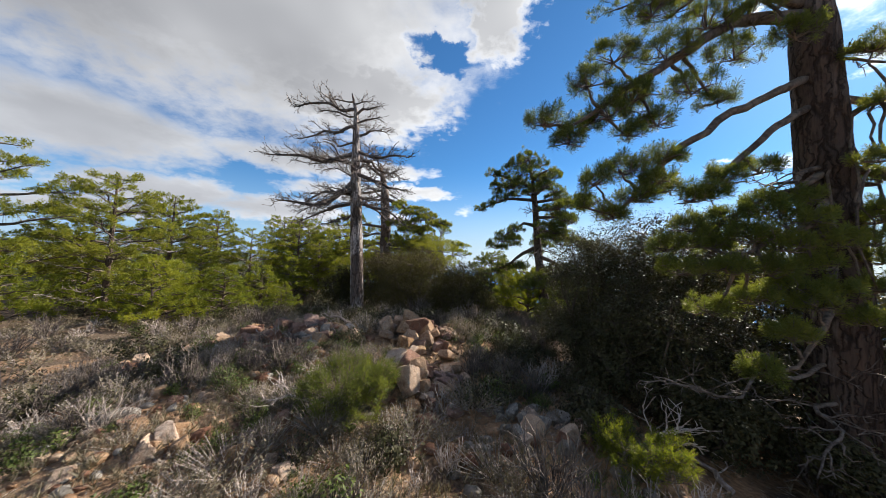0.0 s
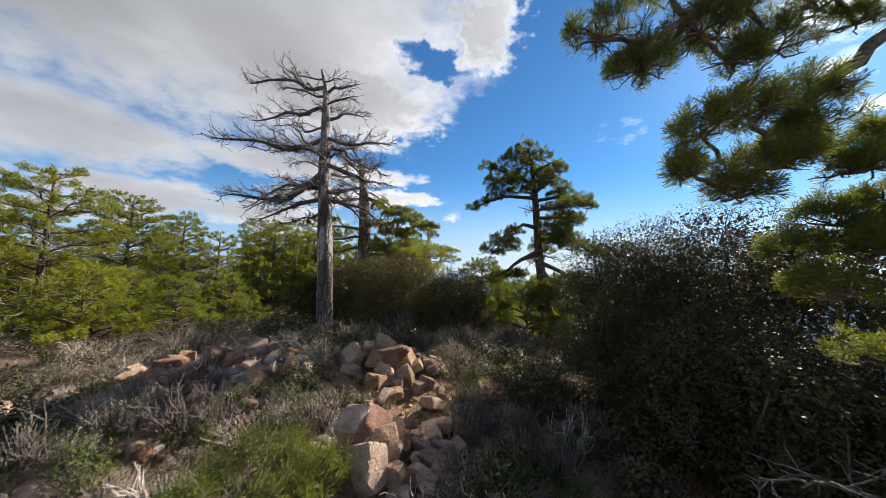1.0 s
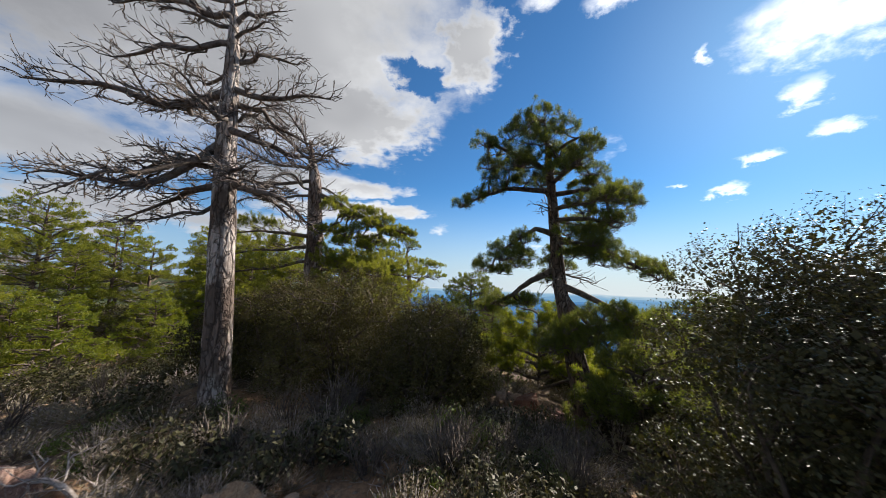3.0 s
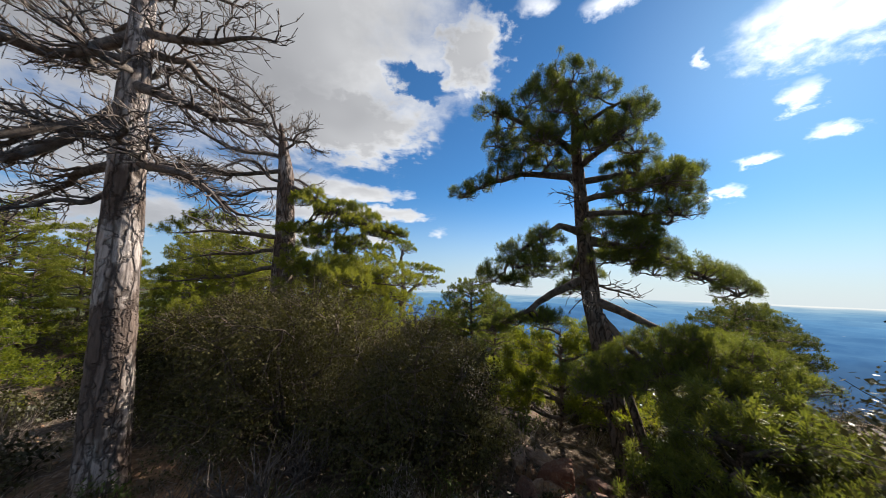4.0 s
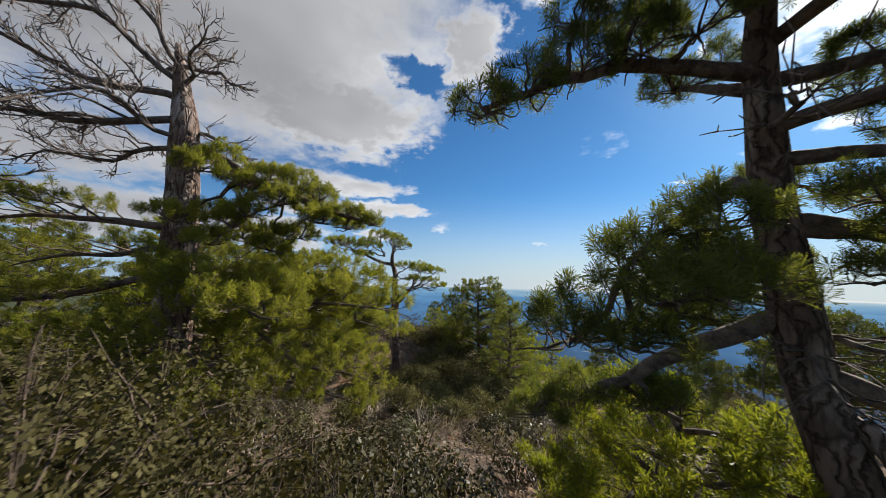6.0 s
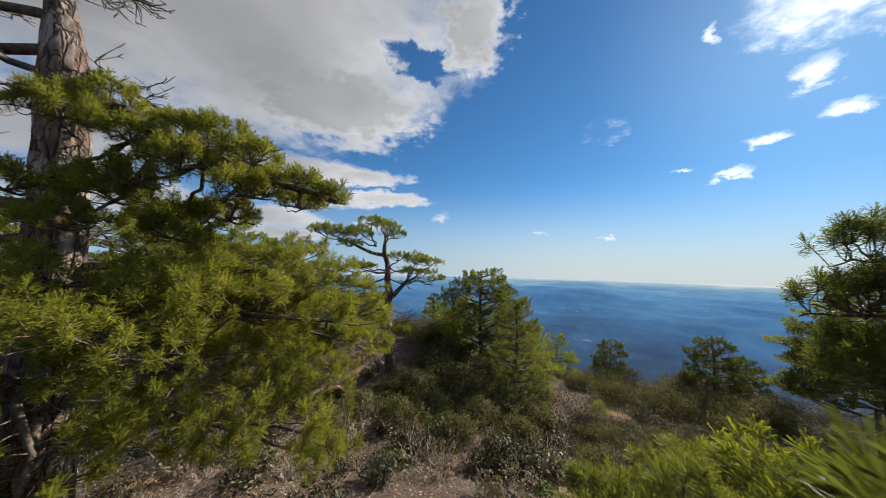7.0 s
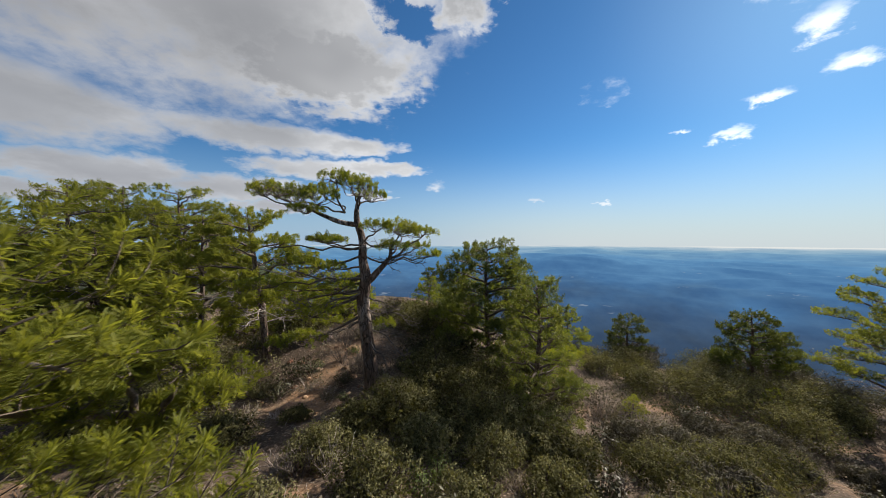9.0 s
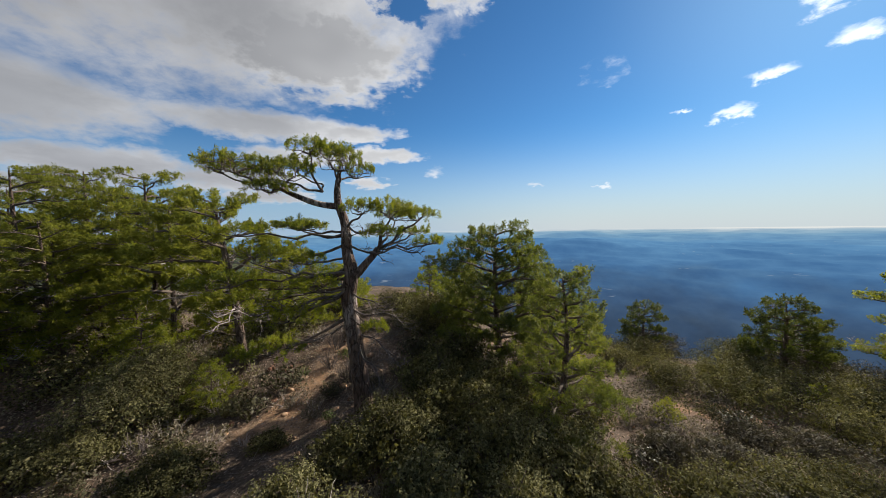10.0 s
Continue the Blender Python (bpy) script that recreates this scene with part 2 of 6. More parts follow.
def make_wood(name, dark, light):
    """Weathered twigs and bare limbs."""
    m, N, b, _ = material(name, 0.85, 0.2)
    p = N.add("ShaderNodeTexCoord").outputs["Object"]
    f = N.noise(p, 9.0, 6.0, 0.7)
    g = N.noise(p, 1.3, 3.0, 0.5)
    c = N.mix(N.step(N.math("ADD", N.math("MULTIPLY", f, 0.7), N.math("MULTIPLY", g, 0.3)), 0.36, 0.62), dark, light)
    N.link(c, b.inputs["Base Color"])
    bumped(N, b, f, 0.6, 0.012)
    return m


def make_leaf(name, tones, rough, spec, through_light, by_object=True, patch_scale=0.9):
    """Foliage: tones from shaded-out old growth to fresh growth; some light passes through."""
    m, N, b, out = material(name, rough, spec)
    geo = N.add("ShaderNodeNewGeometry")
    info = N.add("ShaderNodeObjectInfo")
    p = N.add("ShaderNodeTexCoord").outputs["Object"]
    clump = N.noise(p, patch_scale, 3.0, 0.5)
    v = N.math("ADD", N.math("MULTIPLY", geo.outputs["Random Per Island"], 0.55), N.math("MULTIPLY", N.step(clump, 0.3, 0.7), 0.45))
    if by_object:
        v = N.math("ADD", N.math("MULTIPLY", v, 0.8), N.math("MULTIPLY", info.outputs["Random"], 0.2))
    c = N.ramp(v, [(i / (len(tones) - 1), t) for i, t in enumerate(tones)])
    N.link(c, b.inputs["Base Color"])
    if through_light > 0:
        tr = N.add("ShaderNodeBsdfTranslucent")
        warm = N.mix(1.0, c, (1.45, 1.4, 0.65), "MULTIPLY")
        N.link(warm, tr.inputs[0])
        mixer = N.add("ShaderNodeMixShader")
        mixer.inputs[0].default_value = through_light
        N.link(b.outputs[0], mixer.inputs[1])
        N.link(tr.outputs[0], mixer.inputs[2])
        N.link(mixer.outputs[0], out.inputs[0])
    return m


def make_distance():
    """The far plain out to the sea, glowing, with the air's blue painted in."""
    m = bpy.data.materials.new("far_plain")
    m.use_nodes = True
    N = Nodes(m.node_tree)
    p = N.add("ShaderNodeTexCoord").outputs["Object"]
    xyz = N.add("ShaderNodeSeparateXYZ")
    N.link(p, xyz.inputs[0])
    x, y, _ = xyz.outputs
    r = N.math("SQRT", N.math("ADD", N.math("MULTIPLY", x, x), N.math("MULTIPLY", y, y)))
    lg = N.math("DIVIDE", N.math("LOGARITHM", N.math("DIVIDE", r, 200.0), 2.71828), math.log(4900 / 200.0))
    # broad patches of woodland and haze that grow with the distance
    q = N.add("ShaderNodeCombineXYZ")
    N.link(N.math("MULTIPLY", N.math("DIVIDE", x, r), 7.0), q.inputs[0])
    N.link(N.math("MULTIPLY", N.math("DIVIDE", y, r), 7.0), q.inputs[1])
    N.link(N.math("MULTIPLY", lg, 8.0), q.inputs[2])
    land = N.noise(q.outputs[0], 0.8, 4.0, 0.55)
    fields = N.voronoi(N.scaled(p, (1, 1, 0.0)), 0.03, "F1", "Color")
    sep = N.add("ShaderNodeSeparateColor")
    N.link(fields, sep.inputs[0])
    # haze painted by distance: dark blue near, paler towards the horizon
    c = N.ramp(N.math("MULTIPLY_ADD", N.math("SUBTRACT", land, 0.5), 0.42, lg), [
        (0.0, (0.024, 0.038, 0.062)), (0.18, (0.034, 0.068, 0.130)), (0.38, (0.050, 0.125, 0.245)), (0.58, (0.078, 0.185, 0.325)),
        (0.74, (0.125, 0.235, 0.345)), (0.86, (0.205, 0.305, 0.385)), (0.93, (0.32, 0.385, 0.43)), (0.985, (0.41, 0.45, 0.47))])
    tex = N.math("ADD", N.math("ADD", N.math("MULTIPLY", N.math("SUBTRACT", N.noise(N.scaled(p, (1, 1, 0.0)), 0.009, 7.0, 0.7), 0.5), 0.6), N.math("MULTIPLY", N.math("SUBTRACT", N.noise(q.outputs[0], 2.6, 5.0, 0.6), 0.5), 1.3)), N.math("MULTIPLY", N.math("SUBTRACT", sep.outputs[0], 0.5), 0.10))
    c = N.mix(1.0, c, N.mix(N.math("ADD", tex, 0.5, clamp=True), (0.70, 0.78, 0.86), (1.34, 1.25, 1.14)), "MULTIPLY")
    # hill shading put into the colour: lighter facing the sun, darker facing away
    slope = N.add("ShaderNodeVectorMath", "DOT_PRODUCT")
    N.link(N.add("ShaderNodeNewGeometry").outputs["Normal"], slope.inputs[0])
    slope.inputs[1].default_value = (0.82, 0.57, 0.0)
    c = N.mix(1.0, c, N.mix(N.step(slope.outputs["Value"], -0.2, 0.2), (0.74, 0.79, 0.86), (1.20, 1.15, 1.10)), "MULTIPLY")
    town = N.math("MULTIPLY", N.step(sep.outputs[2], 0.93, 0.95), N.step(N.noise(N.scaled(p, (1, 1, 0.0)), 0.06, 3.0), 0.60, 0.68))
    c = N.mix(N.math("MULTIPLY", town, 0.35), c, (0.28, 0.32, 0.36))
    # sunlight on the distant water, painted as a pale glare along the rim
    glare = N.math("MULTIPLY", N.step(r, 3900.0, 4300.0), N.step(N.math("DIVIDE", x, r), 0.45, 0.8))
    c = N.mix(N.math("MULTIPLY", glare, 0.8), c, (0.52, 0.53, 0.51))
    # the plain gives off these colours itself instead of being lit
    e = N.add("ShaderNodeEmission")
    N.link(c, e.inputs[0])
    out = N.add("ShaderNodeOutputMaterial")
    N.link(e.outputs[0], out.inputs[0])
    return m


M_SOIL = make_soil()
M_ROCK = make_rock("ochre_rock", (0.19, 0.10, 0.055), (0.46, 0.30, 0.185), (0.42, 0.36, 0.28))
M_ROCK_RED = make_rock("red_rock", (0.12, 0.058, 0.04), (0.29, 0.155, 0.105), (0.34, 0.25, 0.19))
M_ROCK_GREY = make_rock("lichen_grey_rock", (0.10, 0.085, 0.07), (0.27, 0.235, 0.20), (0.40, 0.39, 0.35))
M_BARK = make_bark("pine_bark", (0.035, 0.025, 0.02), (0.19, 0.138, 0.108), (0.30, 0.24, 0.20), 0.54, 9.0)
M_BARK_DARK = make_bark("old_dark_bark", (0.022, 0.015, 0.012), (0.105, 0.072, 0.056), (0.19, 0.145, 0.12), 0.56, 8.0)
M_BARK_HALF = make_bark("half_bleached_bark", (0.04, 0.028, 0.022), (0.23, 0.16, 0.125), (0.44, 0.37, 0.33), 0.49, 8.5)
M_BARK_DEAD = make_bark("weathered_bark", (0.05, 0.036, 0.03), (0.20, 0.15, 0.125), (0.52, 0.45, 0.41), 0.46, 8.0)
M_LIMB = make_wood("pine_limb", (0.05, 0.037, 0.03), (0.18, 0.14, 0.11))
M_LIMB_DEAD = make_wood("bleached_limb", (0.05, 0.04, 0.034), (0.19, 0.155, 0.135))
M_TWIG = make_wood("bleached_twig", (0.17, 0.135, 0.115), (0.50, 0.425, 0.38))
M_STEM = make_wood("shrub_stem", (0.035, 0.026, 0.02), (0.12, 0.09, 0.07))
M_NEEDLE = make_leaf("pine_needles", [(0.055, 0.068, 0.02), (0.10, 0.12, 0.03), (0.155, 0.17, 0.04), (0.225, 0.23, 0.056)], 0.5, 0.22, 0.48)
M_NEEDLE_FRESH = make_leaf("fresh_pine_needles", [(0.07, 0.09, 0.014), (0.125, 0.15, 0.02), (0.20, 0.215, 0.026), (0.27, 0.265, 0.036)], 0.5, 0.3, 0.55)
M_OAK = make_leaf("oak_leaves", [(0.026, 0.025, 0.01), (0.044, 0.041, 0.017), (0.07, 0.064, 0.028), (0.115, 0.103, 0.05)], 0.5, 0.2, 0.14)
M_THICKET = make_leaf("brown_thicket_leaves", [(0.024, 0.022, 0.009), (0.048, 0.043, 0.017), (0.082, 0.073, 0.03), (0.13, 0.115, 0.05)], 0.65, 0.07, 0.22)
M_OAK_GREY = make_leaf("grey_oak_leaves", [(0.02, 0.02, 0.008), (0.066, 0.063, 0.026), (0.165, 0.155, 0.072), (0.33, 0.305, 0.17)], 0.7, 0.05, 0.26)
M_CISTUS = make_leaf("grey_scrub_leaves", [(0.035, 0.028, 0.02), (0.07, 0.06, 0.043), (0.13, 0.115, 0.086), (0.24, 0.215, 0.165)], 0.75, 0.12, 0.15)
M_NEEDLE_DARK = make_leaf("dark_pine_needles", [(0.03, 0.038, 0.012), (0.06, 0.073, 0.02), (0.105, 0.12, 0.03), (0.17, 0.18, 0.045)], 0.55, 0.12, 0.36)
M_NEEDLE_OLIVE = make_leaf("olive_pine_needles", [(0.085, 0.095, 0.022), (0.14, 0.155, 0.03), (0.20, 0.21, 0.042), (0.26, 0.26, 0.055)], 0.55, 0.15, 0.58)
M_SHRUB = make_leaf("green_shrub_leaves", [(0.05, 0.07, 0.018), (0.09, 0.12, 0.025), (0.13, 0.16, 0.03)], 0.6, 0.3, 0.3)
M_DRY = make_leaf("dry_shrub_leaves", [(0.07, 0.055, 0.037), (0.14, 0.115, 0.082), (0.26, 0.22, 0.168), (0.19, 0.18, 0.09)], 0.75, 0.15, 0.2)
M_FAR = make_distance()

# ---------------------------------------------------------------- geometry helpers


def lattice(ix, iy, iz):
    n = (ix * 374761393 + iy * 668265263 + iz * 2147483647) & 0xFFFFFFFF
    n = ((n ^ (n >> 13)) * 1274126177) & 0xFFFFFFFF
    return ((n ^ (n >> 16)) & 0xFFFF) / 65535.0


def vnoise(p):
    """Smooth value noise, 0 to 1, at the rows of p."""
    p = np.asarray(p, float)
    i = np.floor(p).astype(np.int64)
    f = p - i
    f = f * f * (3 - 2 * f)
    out = 0.0
    for dx in (0, 1):
        for dy in (0, 1):
            for dz in (0, 1):
                w = (f[:, 0] if dx else 1 - f[:, 0]) * (f[:, 1] if dy else 1 - f[:, 1]) * (f[:, 2] if dz else 1 - f[:, 2])
                out = out + w * lattice(i[:, 0] + dx, i[:, 1] + dy, i[:, 2] + dz)
    return out


def fbm(p, octaves=4, gain=0.5):
    p, a, s, out = np.asarray(p, float), 1.0, 0.0, 0.0
    for k in range(octaves):
        out, s, a = out + a * (vnoise(p * 2 ** k + 17.3 * k) - 0.5), s + a, a * gain
    return out / s * 2


def softplus(v, k):
    return k * np.logaddexp(0.0, np.asarray(v, float) / k)


def smooth01(a, b, v):
    t = np.clip((np.asarray(v, float) - a) / (b - a), 0, 1)
    return t * t * (3 - 2 * t)


RIDGE_Y = (-40, -5, 2, 6, 9, 14, 18, 22, 27, 34, 45, 60, 90)
RIDGE_Z = (-1.0, 0.1, 0.15, 0.5, 0.95, 0.95, 0.75, -0.1, -1.1, -1.4, -2.2, -3.4, -5.0)


def land(x, y, detail=True):
    """Height of the ground: a stony crest that falls to the right and ahead down to the plain."""
    x, y = np.asarray(x, float), np.asarray(y, float)
    h = sum(np.interp(y + d, RIDGE_Y, RIDGE_Z) for d in (-2, -1, 0, 1, 2)) / 5
    h = h - (2.9 + 0.6 * smooth01(18, 26, y)) * np.tanh(softplus(x - 2.5, 0.8) / 12.5)
    left = 2.0 * (1 - np.exp(-softplus(-x - 4, 0.8) / 6))
    h = h - left * (1 - 1.75 * smooth01(20, 34, y) * smooth01(8, 20, -x))
    h = h - 0.85 * softplus(0.6 * x + 0.8 * (y - 20) - 33, 3.0)
    h = h - 0.6 * softplus(np.hypot(x + 5, y - 18) - 120, 6.0)
    h = h + 6.0 * smooth01(42, 85, np.hypot(x, y - 15)) * smooth01(5, 30, -x) * smooth01(-10, 30, y)
    h = h + 1.25 * smooth01(29.5, 35.5, y) * (1 - smooth01(60, 85, y)) * (1 - smooth01(3, 11, x)) * (1 - smooth01(9, 20, -x))
    h = np.maximum(h, -85.0)
    if detail:
        q = np.stack([x.ravel(), y.ravel(), 0 * x.ravel()], 1)
        near = np.exp(-(np.hypot(x, y - 15) / 60) ** 2)
        h = h + (fbm(q * 0.45 + 5.1, 4) * 0.32 + fbm(q * 1.9 + 3.3, 3) * 0.13).reshape(x.shape) * near
        h = h + (fbm(q * 0.02 + 9.7, 4) * 6.0).reshape(x.shape) * (1 - near) * smooth01(-4, -12, h) * smooth01(-80, -55, h)
    return h


def ground_z(x, y):
    return float(land(np.array([x]), np.array([y]))[0])


class Geo:
    """Vertices and faces that become one mesh."""

    def __init__(self):
        self.v, self.f, self.n = [], [], 0

    def add(self, verts, faces):
        self.v.append(np.asarray(verts, float))
        self.f.append(np.asarray(faces, np.int64) + self.n)
        self.n += len(verts)

    def mesh(self, name, mat, smooth=True):
        me = bpy.data.meshes.new(name)
        v = np.concatenate(self.v)
        me.vertices.add(len(v))
        me.vertices.foreach_set("co", v.astype(np.float32).ravel())
        sizes = np.concatenate([np.full(len(f), f.shape[1]) for f in self.f])
        loops = np.concatenate([f.ravel() for f in self.f])
        me.loops.add(len(loops))
        me.loops.foreach_set("vertex_index", loops.astype(np.int32))
        me.polygons.add(len(sizes))
        me.polygons.foreach_set("loop_start", np.concatenate([[0], np.cumsum(sizes)[:-1]]).astype(np.int32))
        me.polygons.foreach_set("loop_total", sizes.astype(np.int32))
        if smooth:
            me.polygons.foreach_set("use_smooth", np.ones(len(sizes), bool))
        me.materials.append(mat)
        me.update(calc_edges=True)
        return me


def unit(a):
    a = np.asarray(a, float)
    return a / np.maximum(np.linalg.norm(a, axis=-1, keepdims=True), 1e-9)


def tube(g, pts, radii, sides=6, rough=0.0, seed=0.0, closed=True):
    """A tapered limb along pts."""
    pts, radii = np.asarray(pts, float), np.asarray(radii, float)
    n = len(pts)
    tan = unit(np.gradient(pts, axis=0))
    ref = np.array([0.0, 0.0, 1.0]) if abs(tan[:, 2]).mean() < 0.7 else np.array([0.0, 1.0, 0.0])
    a = unit(np.cross(tan, ref))
    b = np.cross(tan, a)
    th = np.linspace(0, 2 * math.pi, sides, endpoint=False)
    ring = a[:, None, :] * np.cos(th)[None, :, None] + b[:, None, :] * np.sin(th)[None, :, None]
    rad = np.repeat(radii[:, None], sides, 1)
    if rough:
        q = (pts[:, None, :] + ring * 0.4).reshape(-1, 3)
        rad = rad * (1 + rough * (fbm(q * np.array([7.0, 7.0, 2.2]) + seed, 3)).reshape(n, sides) + 0.8 * rough * fbm(q * np.array([2.0, 2.0, 0.7]) + seed + 9, 2).reshape(n, sides))
    v = (pts[:, None, :] + ring * rad[:, :, None]).reshape(-1, 3)
    i = np.arange(n - 1)[:, None] * sides
    j = np.arange(sides)[None, :]
    k = (j + 1) % sides
    q = np.stack([i + j, i + k, i + k + sides, i + j + sides], -1).reshape(-1, 4)
    if closed:
        v = np.concatenate([v, pts[:1], pts[-1:]])
        jj = np.arange(sides)
        g.add(v, q)
        base = g.n - len(v)
        cap = np.concatenate([np.stack([(jj + 1) % sides, jj, np.full(sides, n * sides)], 1),
                              np.stack([jj + (n - 1) * sides, (jj + 1) % sides + (n - 1) * sides, np.full(sides, n * sides + 1)], 1)])
        g.f.append(cap + base)
    else:
        g.add(v, q)


def sticks(g, p0, p1, r0, r1):
    """Many straight three-sided twigs."""
    p0, p1 = np.asarray(p0, float), np.asarray(p1, float)
    if not len(p0):
        return
    d = unit(p1 - p0)
    a = unit(np.cross(d, np.array([0.31, 0.52, 0.79])))
    b = np.cross(d, a)
    r0, r1 = np.broadcast_to(r0, len(p0)), np.broadcast_to(r1, len(p0))
    rows = []
    for p, r in ((p0, r0), (p1, r1)):
        for k in range(3):
            t = 2.0944 * k
            rows.append(p + (a * math.cos(t) + b * math.sin(t)) * r[:, None])
    v = np.stack(rows, 1).reshape(-1, 3)
    i = np.arange(len(p0))[:, None] * 6
    q = np.array([[0, 1, 4, 3], [1, 2, 5, 4], [2, 0, 3, 5]])
    g.add(v, (i[:, :, None] + q[None]).reshape(-1, 4))


def needles(g, at, way, rng, count, length, width, spread=(0.35, 1.35), brush=False):
    """A tuft of thin needles at each twig end; a brush has needle pairs that spread apart and an even, rounded outline."""
    at, way = np.asarray(at, float), unit(way)
    n = len(at)
    if not n:
        return
    a = unit(np.cross(way, np.array([0.3, 0.8, 0.5])))
    b = np.cross(way, a)
    th, ph = rng.uniform(spread[0], spread[1], (n, count)), rng.uniform(0, 2 * math.pi, (n, count))
    d = way[:, None] * np.cos(th)[..., None] + (a[:, None] * np.cos(ph)[..., None] + b[:, None] * np.sin(ph)[..., None]) * np.sin(th)[..., None]
    back = rng.uniform(-0.10, 0.03, (n, count))
    root = at[:, None] + way[:, None] * back[..., None]
    ln = length * (rng.uniform(0.82, 1.06, (n, count)) if brush else rng.uniform(0.75, 1.15, (n, count)))
    side = unit(np.cross(d, rng.normal(size=(n, count, 3)))) * (width / 2)
    tip = root + d * ln[..., None]
    v = np.stack([root, tip - side, tip + side] if brush else [root - side, root + side, tip], 2).reshape(-1, 3)
    g.add(v, np.arange(len(v)).reshape(-1, 3))


def leaves(g, at, rng, size, up=0.35, aspect=0.55, fold=0.18, out=None):
    """Small folded oval leaves, turned every way, or with their faces outwards."""
    at = np.asarray(at, float)
    n = len(at)
    d = unit(rng.normal(size=(n, 3)) + np.array([0, 0, up]))
    if out is None:
        s = unit(np.cross(d, rng.normal(size=(n, 3))))
    else:
        face = unit(unit(out) + rng.normal(size=(n, 3)) * 0.42)
        d = unit(d - face * (d * face).sum(1, keepdims=True))
        s = np.cross(face, d)
    nrm = np.cross(d, s)
    ln = size * rng.uniform(0.6, 1.25, n)[:, None]
    tip = at + d * ln
    mid = at + d * ln * 0.5 - nrm * ln * fold
    v = np.stack([at, mid + s * ln * aspect / 2 + nrm * ln * fold, tip, mid - s * ln * aspect / 2 + nrm * ln * fold], 1).reshape(-1, 3)
    i = np.arange(n)[:, None] * 4
    g.add(v, (i[:, :, None] + np.array([[0, 1, 2], [0, 2, 3]])[None]).reshape(-1, 3))


def thing(name, at, label, category, group="", turn=0.0):
    e = new(name)
    e.empty_display_size = 0.3
    e.matrix_basis = pose(at[0], at[1], at[2], 0, 0, turn)
    return tagged(e, label, category, group)


def part(name, g, mat, parent, label="", smooth=True):
    """One mesh, in the place of its parent, as a child of it."""
    ob = new(name, g.mesh(name, mat, smooth))
    ob.parent = parent
    if label:
        tagged(ob, label)
    return ob


# ---------------------------------------------------------------- ground and distance


def sheet_axis(centre, a, reach, n):
    return centre + a * np.sinh(np.linspace(-1, 1, n) * math.asinh(reach / a))


def build_ground():
    xs, ys = sheet_axis(0.0, 7.0, 460.0, 231), sheet_axis(13.0, 10.0, 460.0, 261)
    X, Y = np.meshgrid(xs, ys)
    Z = land(X, Y)
    g = Geo()
    nx, ny = len(xs), len(ys)
    i = np.arange(ny - 1)[:, None] * nx + np.arange(nx - 1)[None, :]
    g.add(np.stack([X.ravel(), Y.ravel(), Z.ravel()], 1), np.stack([i, i + 1, i + nx + 1, i + nx], -1).reshape(-1, 4))
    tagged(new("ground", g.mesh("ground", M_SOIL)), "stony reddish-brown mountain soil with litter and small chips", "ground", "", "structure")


def build_distance():
    """A ring of plain with low hills, from the foot of the mountain to the sea horizon."""
    g = Geo()
    rs = 70 * (4900 / 70) ** np.linspace(0, 1, 150)
    th = np.linspace(0, 2 * math.pi, 300, endpoint=False)
    R, T = np.meshgrid(rs, th, indexing="ij")
    X, Y = R * np.sin(T), R * np.cos(T)
    q = np.stack([X.ravel() * 0.0022, Y.ravel() * 0.0022, 0 * X.ravel()], 1)
    hills = np.maximum(fbm(q, 5) + 0.12, 0).reshape(X.shape) * 34 * smooth01(220, 900, R) * (1 - smooth01(2800, 3900, R))
    hills = hills + fbm(q * 4.2 + 7.7, 4).reshape(X.shape) * 9 * smooth01(120, 500, R) * (1 - smooth01(1800, 3000, R))
    Z = -61.5 + hills
    n, m = R.shape
    i = np.arange(n - 1)[:, None] * m
    j = np.arange(m)[None, :]
    k = (j + 1) % m
    g.add(np.stack([X.ravel(), Y.ravel(), Z.ravel()], 1), np.stack([i + j, i + k, i + k + m, i + j + m], -1).reshape(-1, 4))
    tagged(new("backdrop", g.mesh("backdrop", M_FAR)), "glowing blue plain with painted haze and low hills reaching the sea", "backdrop", "", "structure")


build_ground()
build_distance()

# ---------------------------------------------------------------- pines


def bent(p0, p1, rng, n=9, arch=0.0, wander=0.03):
    """A limb's line from p0 to p1, arched up (or sagging, minus) and crooked."""
    p0, p1 = np.asarray(p0, float), np.asarray(p1, float)
    s = np.linspace(0, 1, n)[:, None]
    L = np.linalg.norm(p1 - p0)
    pts = p0 + (p1 - p0) * s
    pts[:, 2] += (arch * L * 4 * s * (1 - s))[:, 0]
    for f in (1, 2, 3.3, 5):
        amp = rng.normal(size=3) * wander * L / f ** 0.8
        pts += amp * np.sin(math.pi * f * s + rng.uniform(0, 6.28)) * np.sin(math.pi * np.minimum(s * 1.0, 1)) ** 0.7
    return pts


def along(pts, s):
    x = s * (len(pts) - 1)
    i = min(int(x), len(pts) - 2)
    return pts[i] + (pts[i + 1] - pts[i]) * (x - i), unit(pts[i + 1] - pts[i])


def spin(v, angle):
    c, s = math.cos(angle), math.sin(angle)
    return np.array([v[0] * c - v[1] * s, v[0] * s + v[1] * c, v[2]])


